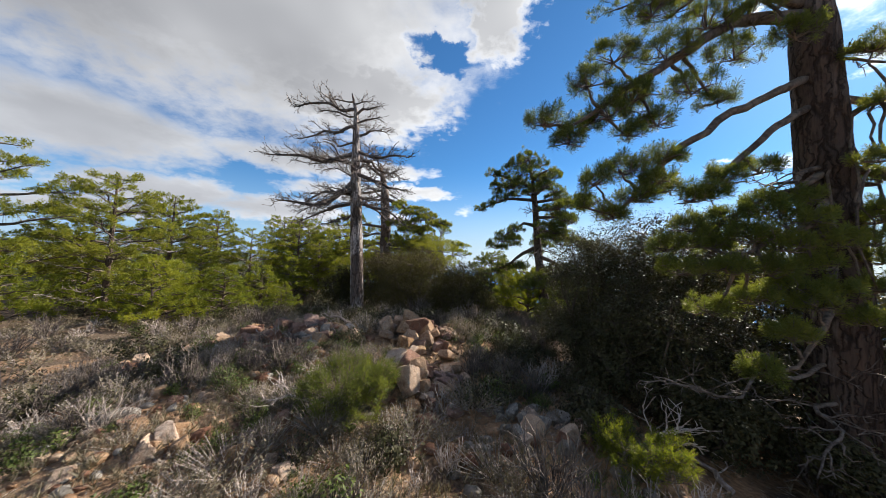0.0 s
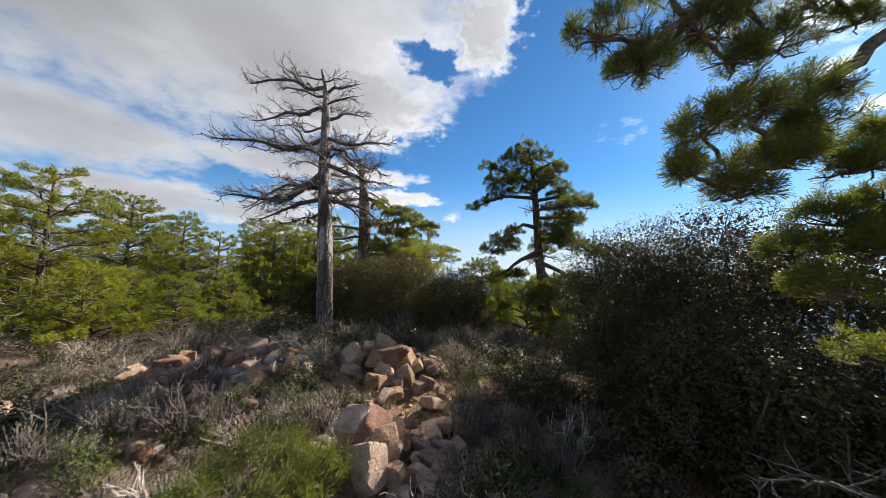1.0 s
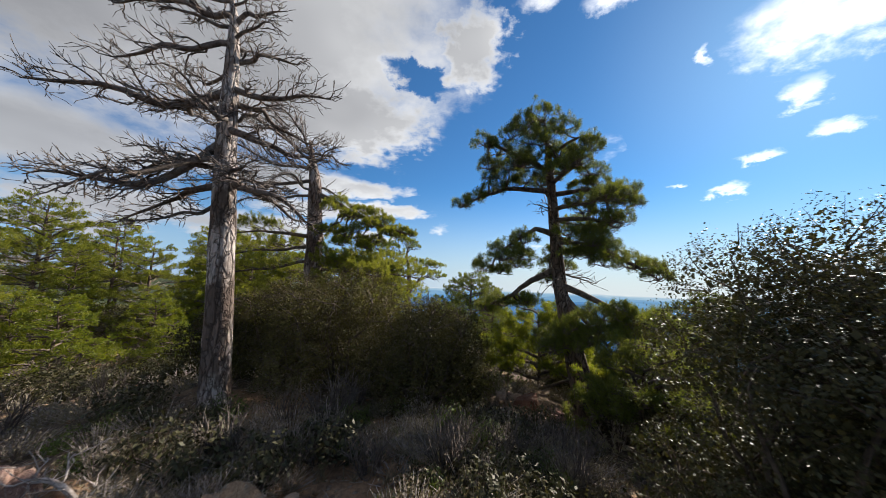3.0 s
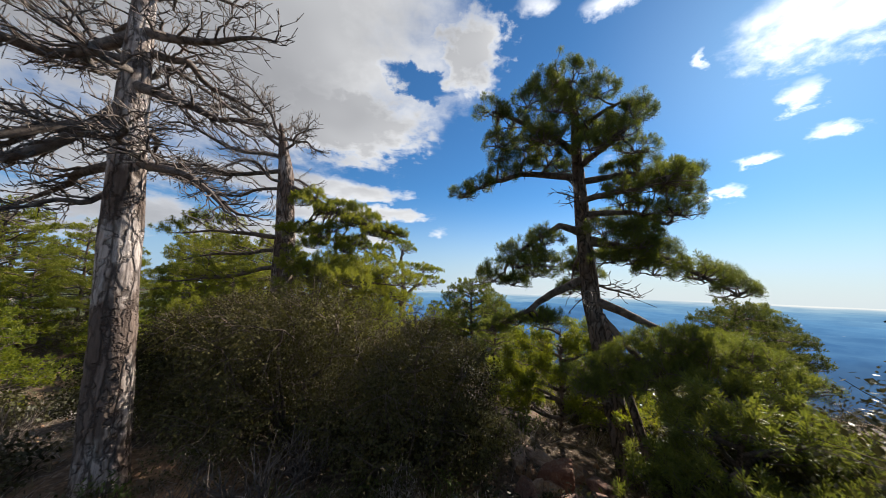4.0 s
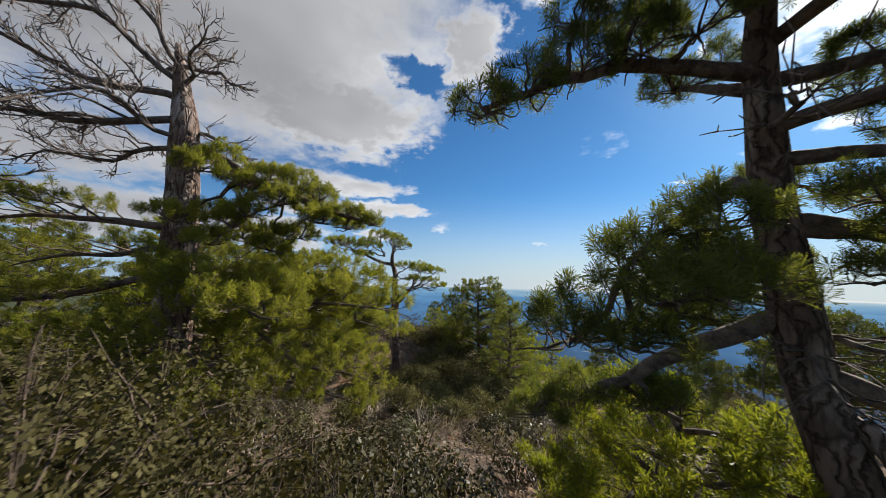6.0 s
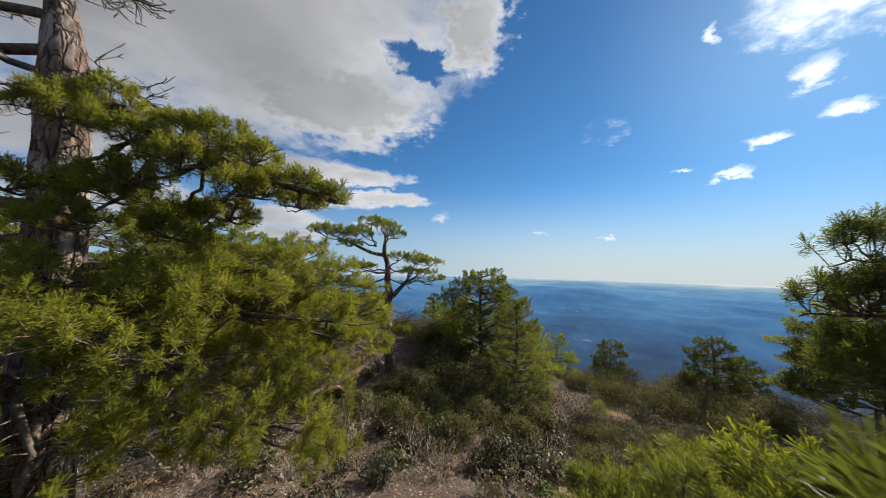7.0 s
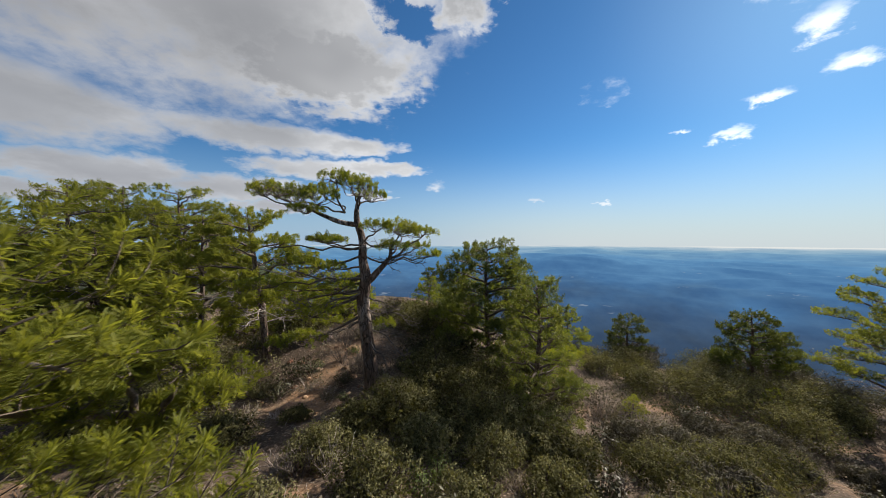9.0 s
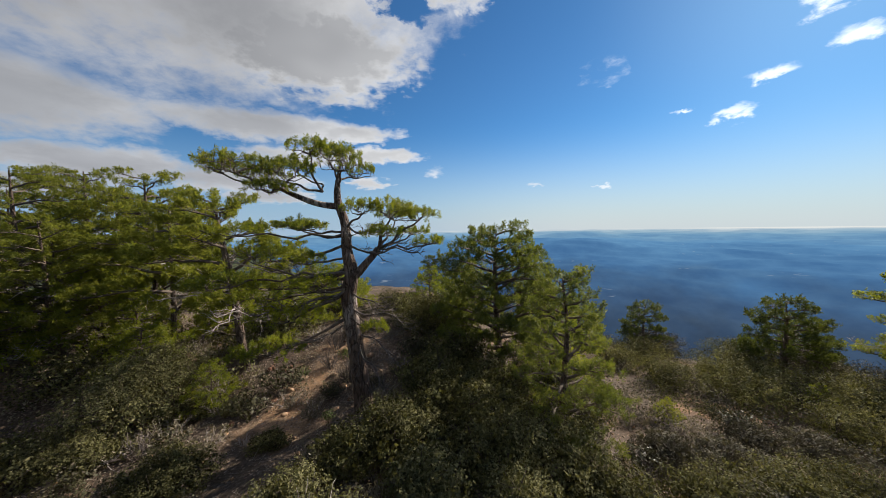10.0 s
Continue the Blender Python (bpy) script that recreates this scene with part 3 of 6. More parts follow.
def live_limb(g, tips, p0, p1, r0, rng, arch=0.03, dense=1.0, bare=0.25, wide=0.36, twist=0.03, fine=True, pom=False):
    """A live limb: branchlets to both sides in a flat spray, with short upturned twigs; the twig ends go to tips."""
    pts = bent(p0, p1, rng, 11, arch, twist)
    L = np.linalg.norm(np.diff(pts, axis=0), axis=1).sum()
    tube(g, pts, 0.8 * r0 * (1 - np.linspace(0, 1, 11)) ** 0.85 + 0.01, 7 if fine else 4, 0.12, rng.uniform(0, 50))
    n = max(6, int(L * 5.5 * dense))
    A, B = [], []
    k = 6 if fine else 3
    for i in range(n):
        s = bare + (1 - bare) * (i + rng.uniform(0, 0.9)) / n
        p, d = along(pts, min(s, 0.995))
        side = 1 if i % 2 else -1
        l = (L * wide * rng.uniform(0.55, 1.1) * (1.12 - s) + 0.28) * (0.7 + 0.3 * min(1, s / 0.5))
        q = spin(d, side * rng.uniform(0.5, 1.15)) * np.array([1, 1, 0.35]) + np.array([0, 0, rng.uniform(-0.12, 0.42)])
        line = bent(p, p + unit(q) * l, rng, k, 0.04, 0.05)
        line[:, 2] += np.linspace(0, 1, k) ** 2 * l * 0.12
        if fine:
            tube(g, line, np.linspace(max(0.007, 0.38 * r0 * (1 - s)), 0.005, k), 4, closed=False)
        else:
            A.append(line[0]), B.append(line[-1])
        m = max(2, int(l * 5.6 * dense)) if pom else max(3, int(l * 8.5 * dense))
        for j in range(m):
            u = 0.38 + 0.62 * ((j + rng.uniform(0, 1)) / m) ** 0.8
            a, e = along(line, min(u, 0.99))
            w = unit(spin(e, rng.uniform(-1.5, 1.5)) * 0.8 + np.array([0, 0, rng.uniform(-0.1, 1.3)]))
            if pom:
                c = a + w * rng.uniform(0.08, 0.2)
                b = c + unit(w * 0.9 + np.array([0, 0, 0.5])) * rng.uniform(0.05, 0.13)
            else:
                c = a + w * rng.uniform(0.05, 0.12)
                b = c + unit(w + np.array([0, 0, 0.6])) * rng.uniform(0.03, 0.14)
            tips.append((b, unit(b - c)))
            if fine:
                A += [a, c]
                B += [c, b]
        tips.append((line[-1], unit(line[-1] - line[-2] + np.array([0, 0, 0.1]))))
    tips.append((pts[-1], unit(pts[-1] - pts[-2])))
    sticks(g, A, B, 0.005 if fine else 0.014, 0.003 if fine else 0.006)


def pad_limb(g, tips, p0, at, wide, high, r0, rng):
    """A limb that ends in a flat cushion of short twigs, each with its tuft."""
    at = np.asarray(at, float)
    wide, high = wide * 1.08, high * 1.2
    hub = at - np.array([0, 0, high * 0.7])
    tube(g, bent(p0, hub, rng, 11, -0.02, 0.05), np.linspace(r0, 0.02, 11), 6, 0.12, rng.uniform(0, 50))
    arms = []
    for k in range(7):
        a = k * 0.9 + rng.uniform(-0.3, 0.3)
        l = wide * rng.uniform(0.55, 0.95)
        arms.append(bent(hub, hub + np.array([math.cos(a) * l, math.sin(a) * l, high * rng.uniform(0.0, 0.8)]), rng, 6, 0.05, 0.07))
        tube(g, arms[-1], np.linspace(0.016, 0.006, 6), 4, closed=False)
    A, B = [], []
    nodes = np.concatenate(arms)
    for k in range(int(18 + wide * wide * 80)):
        a, f = rng.uniform(0, 6.28), math.sqrt(rng.random())
        p = at + np.array([math.cos(a) * f * wide, math.sin(a) * f * wide, high * (0.75 - 0.9 * f * f) * rng.uniform(0.3, 1.0) + rng.normal() * 0.05])
        q = nodes[np.argmin(np.linalg.norm(nodes - p + np.array([0, 0, 0.05]), axis=1))]
        A.append(q), B.append(p)
        tips.append((p, unit(unit(p - q) + np.array([0, 0, 0.5]))))
    sticks(g, A, B, 0.006, 0.004)


def bough(g, tips, line, r0, pads, rng):
    """A crooked main limb along the line, and the cushions of tufts that its side limbs carry, each (x, y, z, width, height)."""
    line = [np.asarray(p, float) for p in line]
    pts = np.concatenate([bent(a, b, rng, 8, 0.015, 0.013)[: None if k == len(line) - 2 else -1] for k, (a, b) in enumerate(zip(line[:-1], line[1:]))])
    tube(g, pts, r0 * (1 - np.linspace(0, 1, len(pts))) ** 0.7 + 0.018, 9, 0.14, rng.uniform(0, 50))
    A, B = [], []
    for x, y, z, wide, high in pads:
        at = np.array([x, y, z])
        away = np.linalg.norm(pts - at, axis=1) + 0.35 * np.linspace(1, 0, len(pts))
        foot = pts[int(np.argmin(away))]
        hub = at - np.array([0, 0, high * 0.8])
        stem = bent(foot, hub, rng, 8, -0.03, 0.05)
        tube(g, stem, np.linspace(min(r0 * 0.5, 0.035), 0.012, 8), 6, 0.12, rng.uniform(0, 50))
        nodes = [stem[4:]]
        for k in range(9):
            a, l = k * 0.7 + rng.uniform(-0.25, 0.25), wide * rng.uniform(0.55, 1.0)
            arm = bent(hub, hub + np.array([math.cos(a) * l, math.sin(a) * l, high * rng.uniform(-0.3, 0.9)]), rng, 6, 0.05, 0.08)
            tube(g, arm, np.linspace(0.013, 0.005, 6), 4, closed=False)
            nodes.append(arm[1:])
        nodes = np.concatenate(nodes)
        lumps = [(rng.uniform(0, 6.28), math.sqrt(rng.random())) for _ in range(5)]
        for k in range(int(16 + wide * wide * 130)):
            a, f = rng.uniform(0, 6.28), math.sqrt(rng.random())
            swell = max(math.exp(-((f * math.cos(a) - q * math.cos(b)) ** 2 + (f * math.sin(a) - q * math.sin(b)) ** 2) / 0.09) for b, q in lumps)
            r = wide * (0.85 + 0.3 * swell)
            p = at + np.array([math.cos(a) * f * r, math.sin(a) * f * r, high * ((0.55 + 0.75 * swell) * (1 - f * f) * rng.uniform(0.25, 1.0) - 0.35 * f * f) + rng.normal() * 0.035])
            q = nodes[np.argmin(np.linalg.norm(nodes - p + np.array([0, 0, 0.06]), axis=1))]
            m = (p + q) / 2 + np.array([0, 0, -0.03]) + rng.normal(size=3) * 0.02
            A += [q, m]
            B += [m, p]
            tips.append((p, unit(unit(p - m) + np.array([0, 0, 0.35]))))
    sticks(g, A, B, 0.006, 0.004)


def dead_limb(g, p0, p1, r0, rng, arch=0.0, dense=1.0, reach=0.3, twist=0.055, first=0.15, lift=0.15):
    """A bare limb: crooked side branches that fork into fine, brittle twigs."""
    pts = bent(p0, p1, rng, 13, arch, twist)
    L = np.linalg.norm(np.diff(pts, axis=0), axis=1).sum()
    tube(g, pts, 0.85 * r0 * (1 - np.linspace(0, 1, 13)) ** 0.75 + 0.008, 7, 0.14, rng.uniform(0, 50))
    n = max(6, int(L * 6.0 * dense))
    A, B = [], []
    for i in range(n):
        s = first + (1 - first) * (i + rng.uniform(0, 0.9)) / n
        p, d = along(pts, min(s, 0.995))
        side = 1 if i % 2 else -1
        l = (L * reach * rng.uniform(0.4, 1.1) * (1.15 - s) + 0.18)
        q = spin(d, side * rng.uniform(0.4, 1.1)) + np.array([0, 0, rng.uniform(-0.45, 0.55) + lift])
        line = bent(p, p + unit(q) * l, rng, 7, 0.03, 0.07)
        tube(g, line, np.linspace(max(0.013, 0.42 * r0 * (1.05 - s)), 0.008, 7), 4, closed=False)
        m = max(3, int(l * 10 * dense))
        for j in range(m):
            u = 0.2 + 0.8 * (j + rng.uniform(0, 1)) / m
            a, e = along(line, min(u, 0.99))
            w = unit(spin(e, rng.choice((-1, 1)) * rng.uniform(0.3, 1.2)) + np.array([0, 0, rng.uniform(-0.4, 0.7)]))
            b = a + w * rng.uniform(0.08, 0.26)
            c = b + unit(w + rng.normal(size=3) * 0.45 + np.array([0, 0, 0.25])) * rng.uniform(0.06, 0.18)
            A += [a, b]
            B += [b, c]
            if rng.random() < 0.5:
                A.append(b), B.append(b + unit(w + rng.normal(size=3) * 0.7) * rng.uniform(0.05, 0.14))
    sticks(g, A, B, 0.0085, 0.0045)


def trunk_line(stations, step=0.12):
    """A smooth line through (x, y, z, radius) stations."""
    st = np.array(stations, float)
    d = np.concatenate([[0], np.cumsum(np.linalg.norm(np.diff(st[:, :3], axis=0), axis=1))])
    u = np.linspace(0, d[-1], max(8, int(d[-1] / step)))
    out = np.stack([np.interp(u, d, st[:, k]) for k in range(4)], 1)
    for _ in range(4):
        out[1:-1] = (out[:-2] + 2 * out[1:-1] + out[2:]) / 4
    return out


def at_height(line, z):
    i = int(np.argmin(abs(line[:, 2] - z)))
    return line[i, :3], line[i, 3]


def build_trunk(parent, line, mat, sides=22, rough=0.10, label="", flare=1.0, stout=1.0):
    g = Geo()
    rad = line[:, 3] * 0.78 * stout
    foot = line[:, 2] - line[0, 2]
    rad *= 1 + 0.45 * flare * np.exp(-foot / 0.22)
    tube(g, line[:, :3], rad, sides, rough, line[0, 0] * 3.1)
    return part("trunk", g, mat, parent, label)


def crown(parent, tips, rng, count, length, width, mat, label=""):
    g = Geo()
    at = np.array([t[0] for t in tips])
    way = np.array([t[1] for t in tips]) + np.array([0, 0, 0.2])
    needles(g, at, way, rng, count, length, width, (0.1, 1.9), True)
    return part("crown", g, mat, parent, label, smooth=False)


def pine(name, label, stations, live, dead, seed, count=26, length=0.14, width=0.011, dense=1.0, wide=0.36, bark=None, limb_mat=None, dead_mat=None, needle=None, group="pines", sides=22, trunk_label="", arch=0.03, dead_dense=1.0, dead_reach=0.3, twist=0.035, fine=True, bare=0.25, pom=False, pads=(), stout=1.0, boughs=()):
    """A pine from its trunk's stations and its limbs: each (height on the trunk, tip x, tip y, tip z, radius), in the world."""
    rng = np.random.default_rng(seed)
    x0, y0 = stations[0][0], stations[0][1]
    z0 = ground_z(x0, y0)
    st = [(s[0] - x0, s[1] - y0, s[2] - z0, s[3]) for s in stations]
    st[0] = (0, 0, -0.25, st[0][3])
    line = trunk_line(st)
    tree = thing(name, (x0, y0, z0), label, "pine tree", group)
    build_trunk(tree, line, bark or M_BARK, sides, label=trunk_label, stout=stout)
    tips = []
    for k, (h, tx, ty, tz, r) in enumerate(live):
        p = np.array(h) - np.array([x0, y0, z0]) if isinstance(h, tuple) else at_height(line, h - z0)[0]
        g = Geo()
        live_limb(g, tips, p, (tx - x0, ty - y0, tz - z0), r, rng, arch, dense, wide=wide, twist=twist, fine=fine, bare=bare, pom=pom)
        part("branch", g, limb_mat or M_LIMB, tree)
    for start, px, py, pz, wide_, high, r in pads:
        p = np.array(start) - np.array([x0, y0, z0]) if isinstance(start, tuple) else at_height(line, start - z0)[0]
        g = Geo()
        pad_limb(g, tips, p, (px - x0, py - y0, pz - z0), wide_, high, r, rng)
        part("branch", g, limb_mat or M_LIMB, tree)
    for path, r, tufts in boughs:
        g = Geo()
        bough(g, tips, [np.array(p) - np.array([x0, y0, z0]) for p in path], r, [(a - x0, b - y0, c - z0, w, v) for a, b, c, w, v in tufts], rng)
        part("branch", g, limb_mat or M_LIMB, tree)
    for k, (h, tx, ty, tz, r) in enumerate(dead):
        p, _ = at_height(line, h - z0)
        g = Geo()
        dead_limb(g, p, (tx - x0, ty - y0, tz - z0), r, rng, rng.uniform(-0.06, 0.08), dead_dense, dead_reach)
        part("branch", g, dead_mat or M_LIMB_DEAD, tree, "bare grey dead branch" if live else "")
    if tips:
        crown(tree, tips, rng, count, length, width, needle or M_NEEDLE)
    return tree


def wild_pine(name, label, at, height, spread, seed, bare=0.35, limbs=16, flat=0.6, lean=(0.0, 0.0), count=22, width=0.02, length=0.16, dense=0.8, needle=None, radius=0.16, group="pines", dead=3, wide=0.4, fine=True, pom=False):
    """A pine of the grove: bare stem below, tiers of limbs above, flat-topped with age."""
    rng = np.random.default_rng(seed)
    x, y = at
    z = ground_z(x, y)
    st = [(x, y, z, radius), (x + lean[0] * 0.3 + rng.normal() * 0.08, y + lean[1] * 0.3, z + height * 0.35, radius * 0.85),
          (x + lean[0] * 0.7 + rng.normal() * 0.1, y + lean[1] * 0.7, z + height * 0.7, radius * 0.55), (x + lean[0], y + lean[1], z + height * 0.97, radius * 0.15)]
    live, gone = [], []
    for i in range(limbs):
        f = bare + (0.97 - bare) * (i + 0.5) / limbs
        a = i * 2.4 + rng.uniform(-0.4, 0.4)
        u = (f - bare) / (1 - bare)
        l = spread * ((1 - flat) * (1 - u) + flat * math.sqrt(max(0.0, 1 - u ** 3))) * rng.uniform(0.7, 1.1) + 0.25
        cx, cy = x + lean[0] * f, y + lean[1] * f
        h = z + height * f
        live.append((h - 0.12 * l, cx + math.sin(a) * l, cy + math.cos(a) * l, h + l * rng.uniform(0.0, 0.22), 0.02 + 0.02 * l))
    for i in range(dead):
        f = bare * rng.uniform(0.6, 1.0) + (0.35 * rng.random() if i % 2 else 0.0)
        a, l = rng.uniform(0, 6.28), spread * rng.uniform(0.5, 1.0)
        h = z + height * f
        gone.append((h, x + math.sin(a) * l, y + math.cos(a) * l, h + rng.uniform(-0.3, 0.3), 0.025))
    return pine(name, label, st, live, gone, seed, count, length, width, dense, wide, needle=needle, group=group, sides=12, dead_dense=0.5, fine=fine, pom=pom, dead_mat=M_TWIG)


# the bleached dead pine at the top of the rocks
pine("dead_pine", "tall dead pine with bare twisted limbs and weathered pale bark",
     [(-3.52, 13.35, 0.7, 0.37), (-3.6, 13.3, 2.6, 0.34), (-3.74, 13.3, 4.6, 0.31), (-3.86, 13.3, 6.6, 0.26), (-3.93, 13.3, 8.4, 0.18), (-4.0, 13.3, 9.5, 0.11), (-4.2, 13.3, 10.2, 0.03)], [],
     [(7.7, -7.5, 12.7, 7.2, 0.12), (9.5, -6.9, 13.4, 9.75, 0.085), (6.5, -6.9, 12.5, 5.2, 0.11), (6.0, -5.4, 11.6, 4.7, 0.09), (5.5, -6.7, 14.2, 4.6, 0.09),
      (5.9, -6.3, 13.4, 5.2, 0.085), (7.2, -7.0, 14.6, 7.9, 0.085), (8.8, -6.4, 12.9, 8.0, 0.08), (9.3, -2.9, 13.2, 9.6, 0.065), (8.3, -2.6, 13.9, 8.9, 0.065),
      (7.7, -1.5, 12.8, 7.3, 0.085), (7.3, -2.2, 14.2, 6.9, 0.075), (6.7, -1.5, 12.7, 5.9, 0.095), (5.5, -1.6, 12.2, 4.5, 0.10), (5.4, -2.4, 14.8, 4.9, 0.07), (8.6, -4.6, 14.9, 9.3, 0.06), (9.1, -5.4, 13.0, 9.2, 0.05), (8.9, -2.8, 12.6, 8.8, 0.05), (7.0, -3.6, 11.4, 6.6, 0.06), (6.2, -4.6, 15.3, 5.9, 0.06), (8.0, -5.6, 14.2, 8.5, 0.05), (6.9, -2.7, 14.9, 7.0, 0.05), (5.8, -2.5, 11.7, 5.4, 0.06), (9.7, -3.3, 13.1, 9.8, 0.035), (9.8, -5.2, 13.4, 10.0, 0.035), (5.0, -4.9, 12.4, 4.4, 0.05)],
     11, bark=M_BARK_DEAD, sides=28, group="", dead_dense=1.25)

# the half-dead pine behind it
pine("half_dead_pine", "old pine with dead grey top and green lower limbs",
     [(-3.35, 18.4, 0.6, 0.30), (-3.38, 18.4, 2.5, 0.27), (-3.44, 18.4, 5.2, 0.24), (-3.58, 18.4, 7.1, 0.19), (-3.8, 18.4, 8.3, 0.09), (-3.9, 18.4, 8.8, 0.04)],
     [(4.0, -1.2, 16.6, 3.7, 0.07), (4.2, 0.3, 19.2, 3.9, 0.07), (4.0, 0.7, 18.0, 3.6, 0.08),
      (3.9, -0.6, 16.4, 3.6, 0.075), (3.9, 0.6, 19.2, 3.0, 0.07), (3.4, 0.4, 17.3, 2.6, 0.075), (3.2, -1.0, 15.9, 2.5, 0.07), (3.0, -0.2, 20.4, 2.2, 0.06), (2.6, 0.2, 18.2, 1.9, 0.06), (2.4, -1.8, 16.2, 1.8, 0.05),
      (4.0, -1.9, 16.9, 3.6, 0.05), (3.8, -0.5, 18.6, 3.5, 0.05), (5.0, -6.0, 17.3, 4.9, 0.09), (4.6, -6.6, 18.6, 4.2, 0.08), (4.0, -5.8, 17.0, 3.6, 0.08), (3.2, -6.2, 18.2, 2.6, 0.07), (3.5, -4.6, 21.0, 3.4, 0.07), (2.8, -4.8, 16.0, 2.2, 0.06), (4.6, -4.6, 20.5, 4.6, 0.06)],
     [(8.0, -7.4, 17.3, 9.0, 0.06), (7.6, -7.0, 17.4, 7.9, 0.075), (7.2, -7.4, 16.9, 6.5, 0.08), (6.6, -6.6, 18.6, 6.2, 0.06), (8.3, -2.4, 18.2, 7.8, 0.05), (8.2, -5.2, 19.3, 9.3, 0.05), (8.3, -4.9, 17.2, 9.6, 0.05), (7.9, -2.5, 17.2, 8.3, 0.05), (7.1, -2.4, 18.8, 6.5, 0.05), (8.5, -3.4, 19.4, 9.2, 0.04), (6.8, -4.6, 16.3, 6.2, 0.05)],
     12, count=88, width=0.0085, length=0.085, dense=1.2, wide=0.42, pom=True, bark=M_BARK_HALF, needle=M_NEEDLE_OLIVE, group="", stout=1.55, dead_dense=1.3, trunk_label="grey-brown bark turning bleached towards the top", boughs=[
         ([(-3.5, 18.4, 6.7), (-2.1, 18.1, 6.0), (-0.8, 18.0, 5.45), (0.25, 18.0, 5.2)], 0.085,
          [(0.2, 18.0, 5.3, 0.28, 0.15), (-0.2, 17.85, 5.45, 0.38, 0.2), (-0.3, 18.4, 5.3, 0.36, 0.2), (-0.7, 17.8, 5.75, 0.42, 0.24), (-0.8, 18.45, 5.5, 0.45, 0.24), (-1.2, 18.0, 6.0, 0.46, 0.26), (-1.3, 17.5, 5.55, 0.42, 0.24),
           (-1.4, 18.7, 5.75, 0.46, 0.25), (-1.8, 18.2, 6.2, 0.46, 0.26), (-2.0, 17.7, 5.9, 0.45, 0.25), (-2.3, 18.7, 6.0, 0.46, 0.25), (-2.6, 18.0, 6.4, 0.46, 0.26), (-0.6, 17.5, 5.25, 0.36, 0.2), (-1.7, 17.4, 5.3, 0.36, 0.2), (-2.7, 17.6, 6.1, 0.42, 0.24), (-2.2, 17.8, 5.2, 0.45, 0.22), (-1.7, 18.3, 5.05, 0.45, 0.22), (-2.7, 18.2, 5.4, 0.45, 0.22), (-1.1, 18.1, 5.05, 0.38, 0.2), (-2.5, 18.8, 5.1, 0.45, 0.22), (-2.9, 17.4, 5.2, 0.45, 0.22), (-2.2, 17.3, 4.8, 0.42, 0.2), (-1.4, 17.6, 4.75, 0.36, 0.18)]),
         ([(-3.4, 18.4, 4.2), (-2.1, 19.4, 3.9), (-1.0, 20.1, 3.3), (-0.2, 20.45, 3.0)], 0.06,
          [(-0.15, 20.45, 3.5, 0.26, 0.15), (0.0, 20.5, 3.2, 0.26, 0.14), (-0.4, 20.3, 3.65, 0.3, 0.17), (-0.75, 20.2, 3.75, 0.32, 0.18), (-0.4, 20.4, 3.05, 0.3, 0.16), (-0.8, 20.3, 3.3, 0.34, 0.18), (-1.2, 20.0, 3.55, 0.36, 0.2), (-1.5, 20.4, 3.3, 0.36, 0.2)]),
     ])

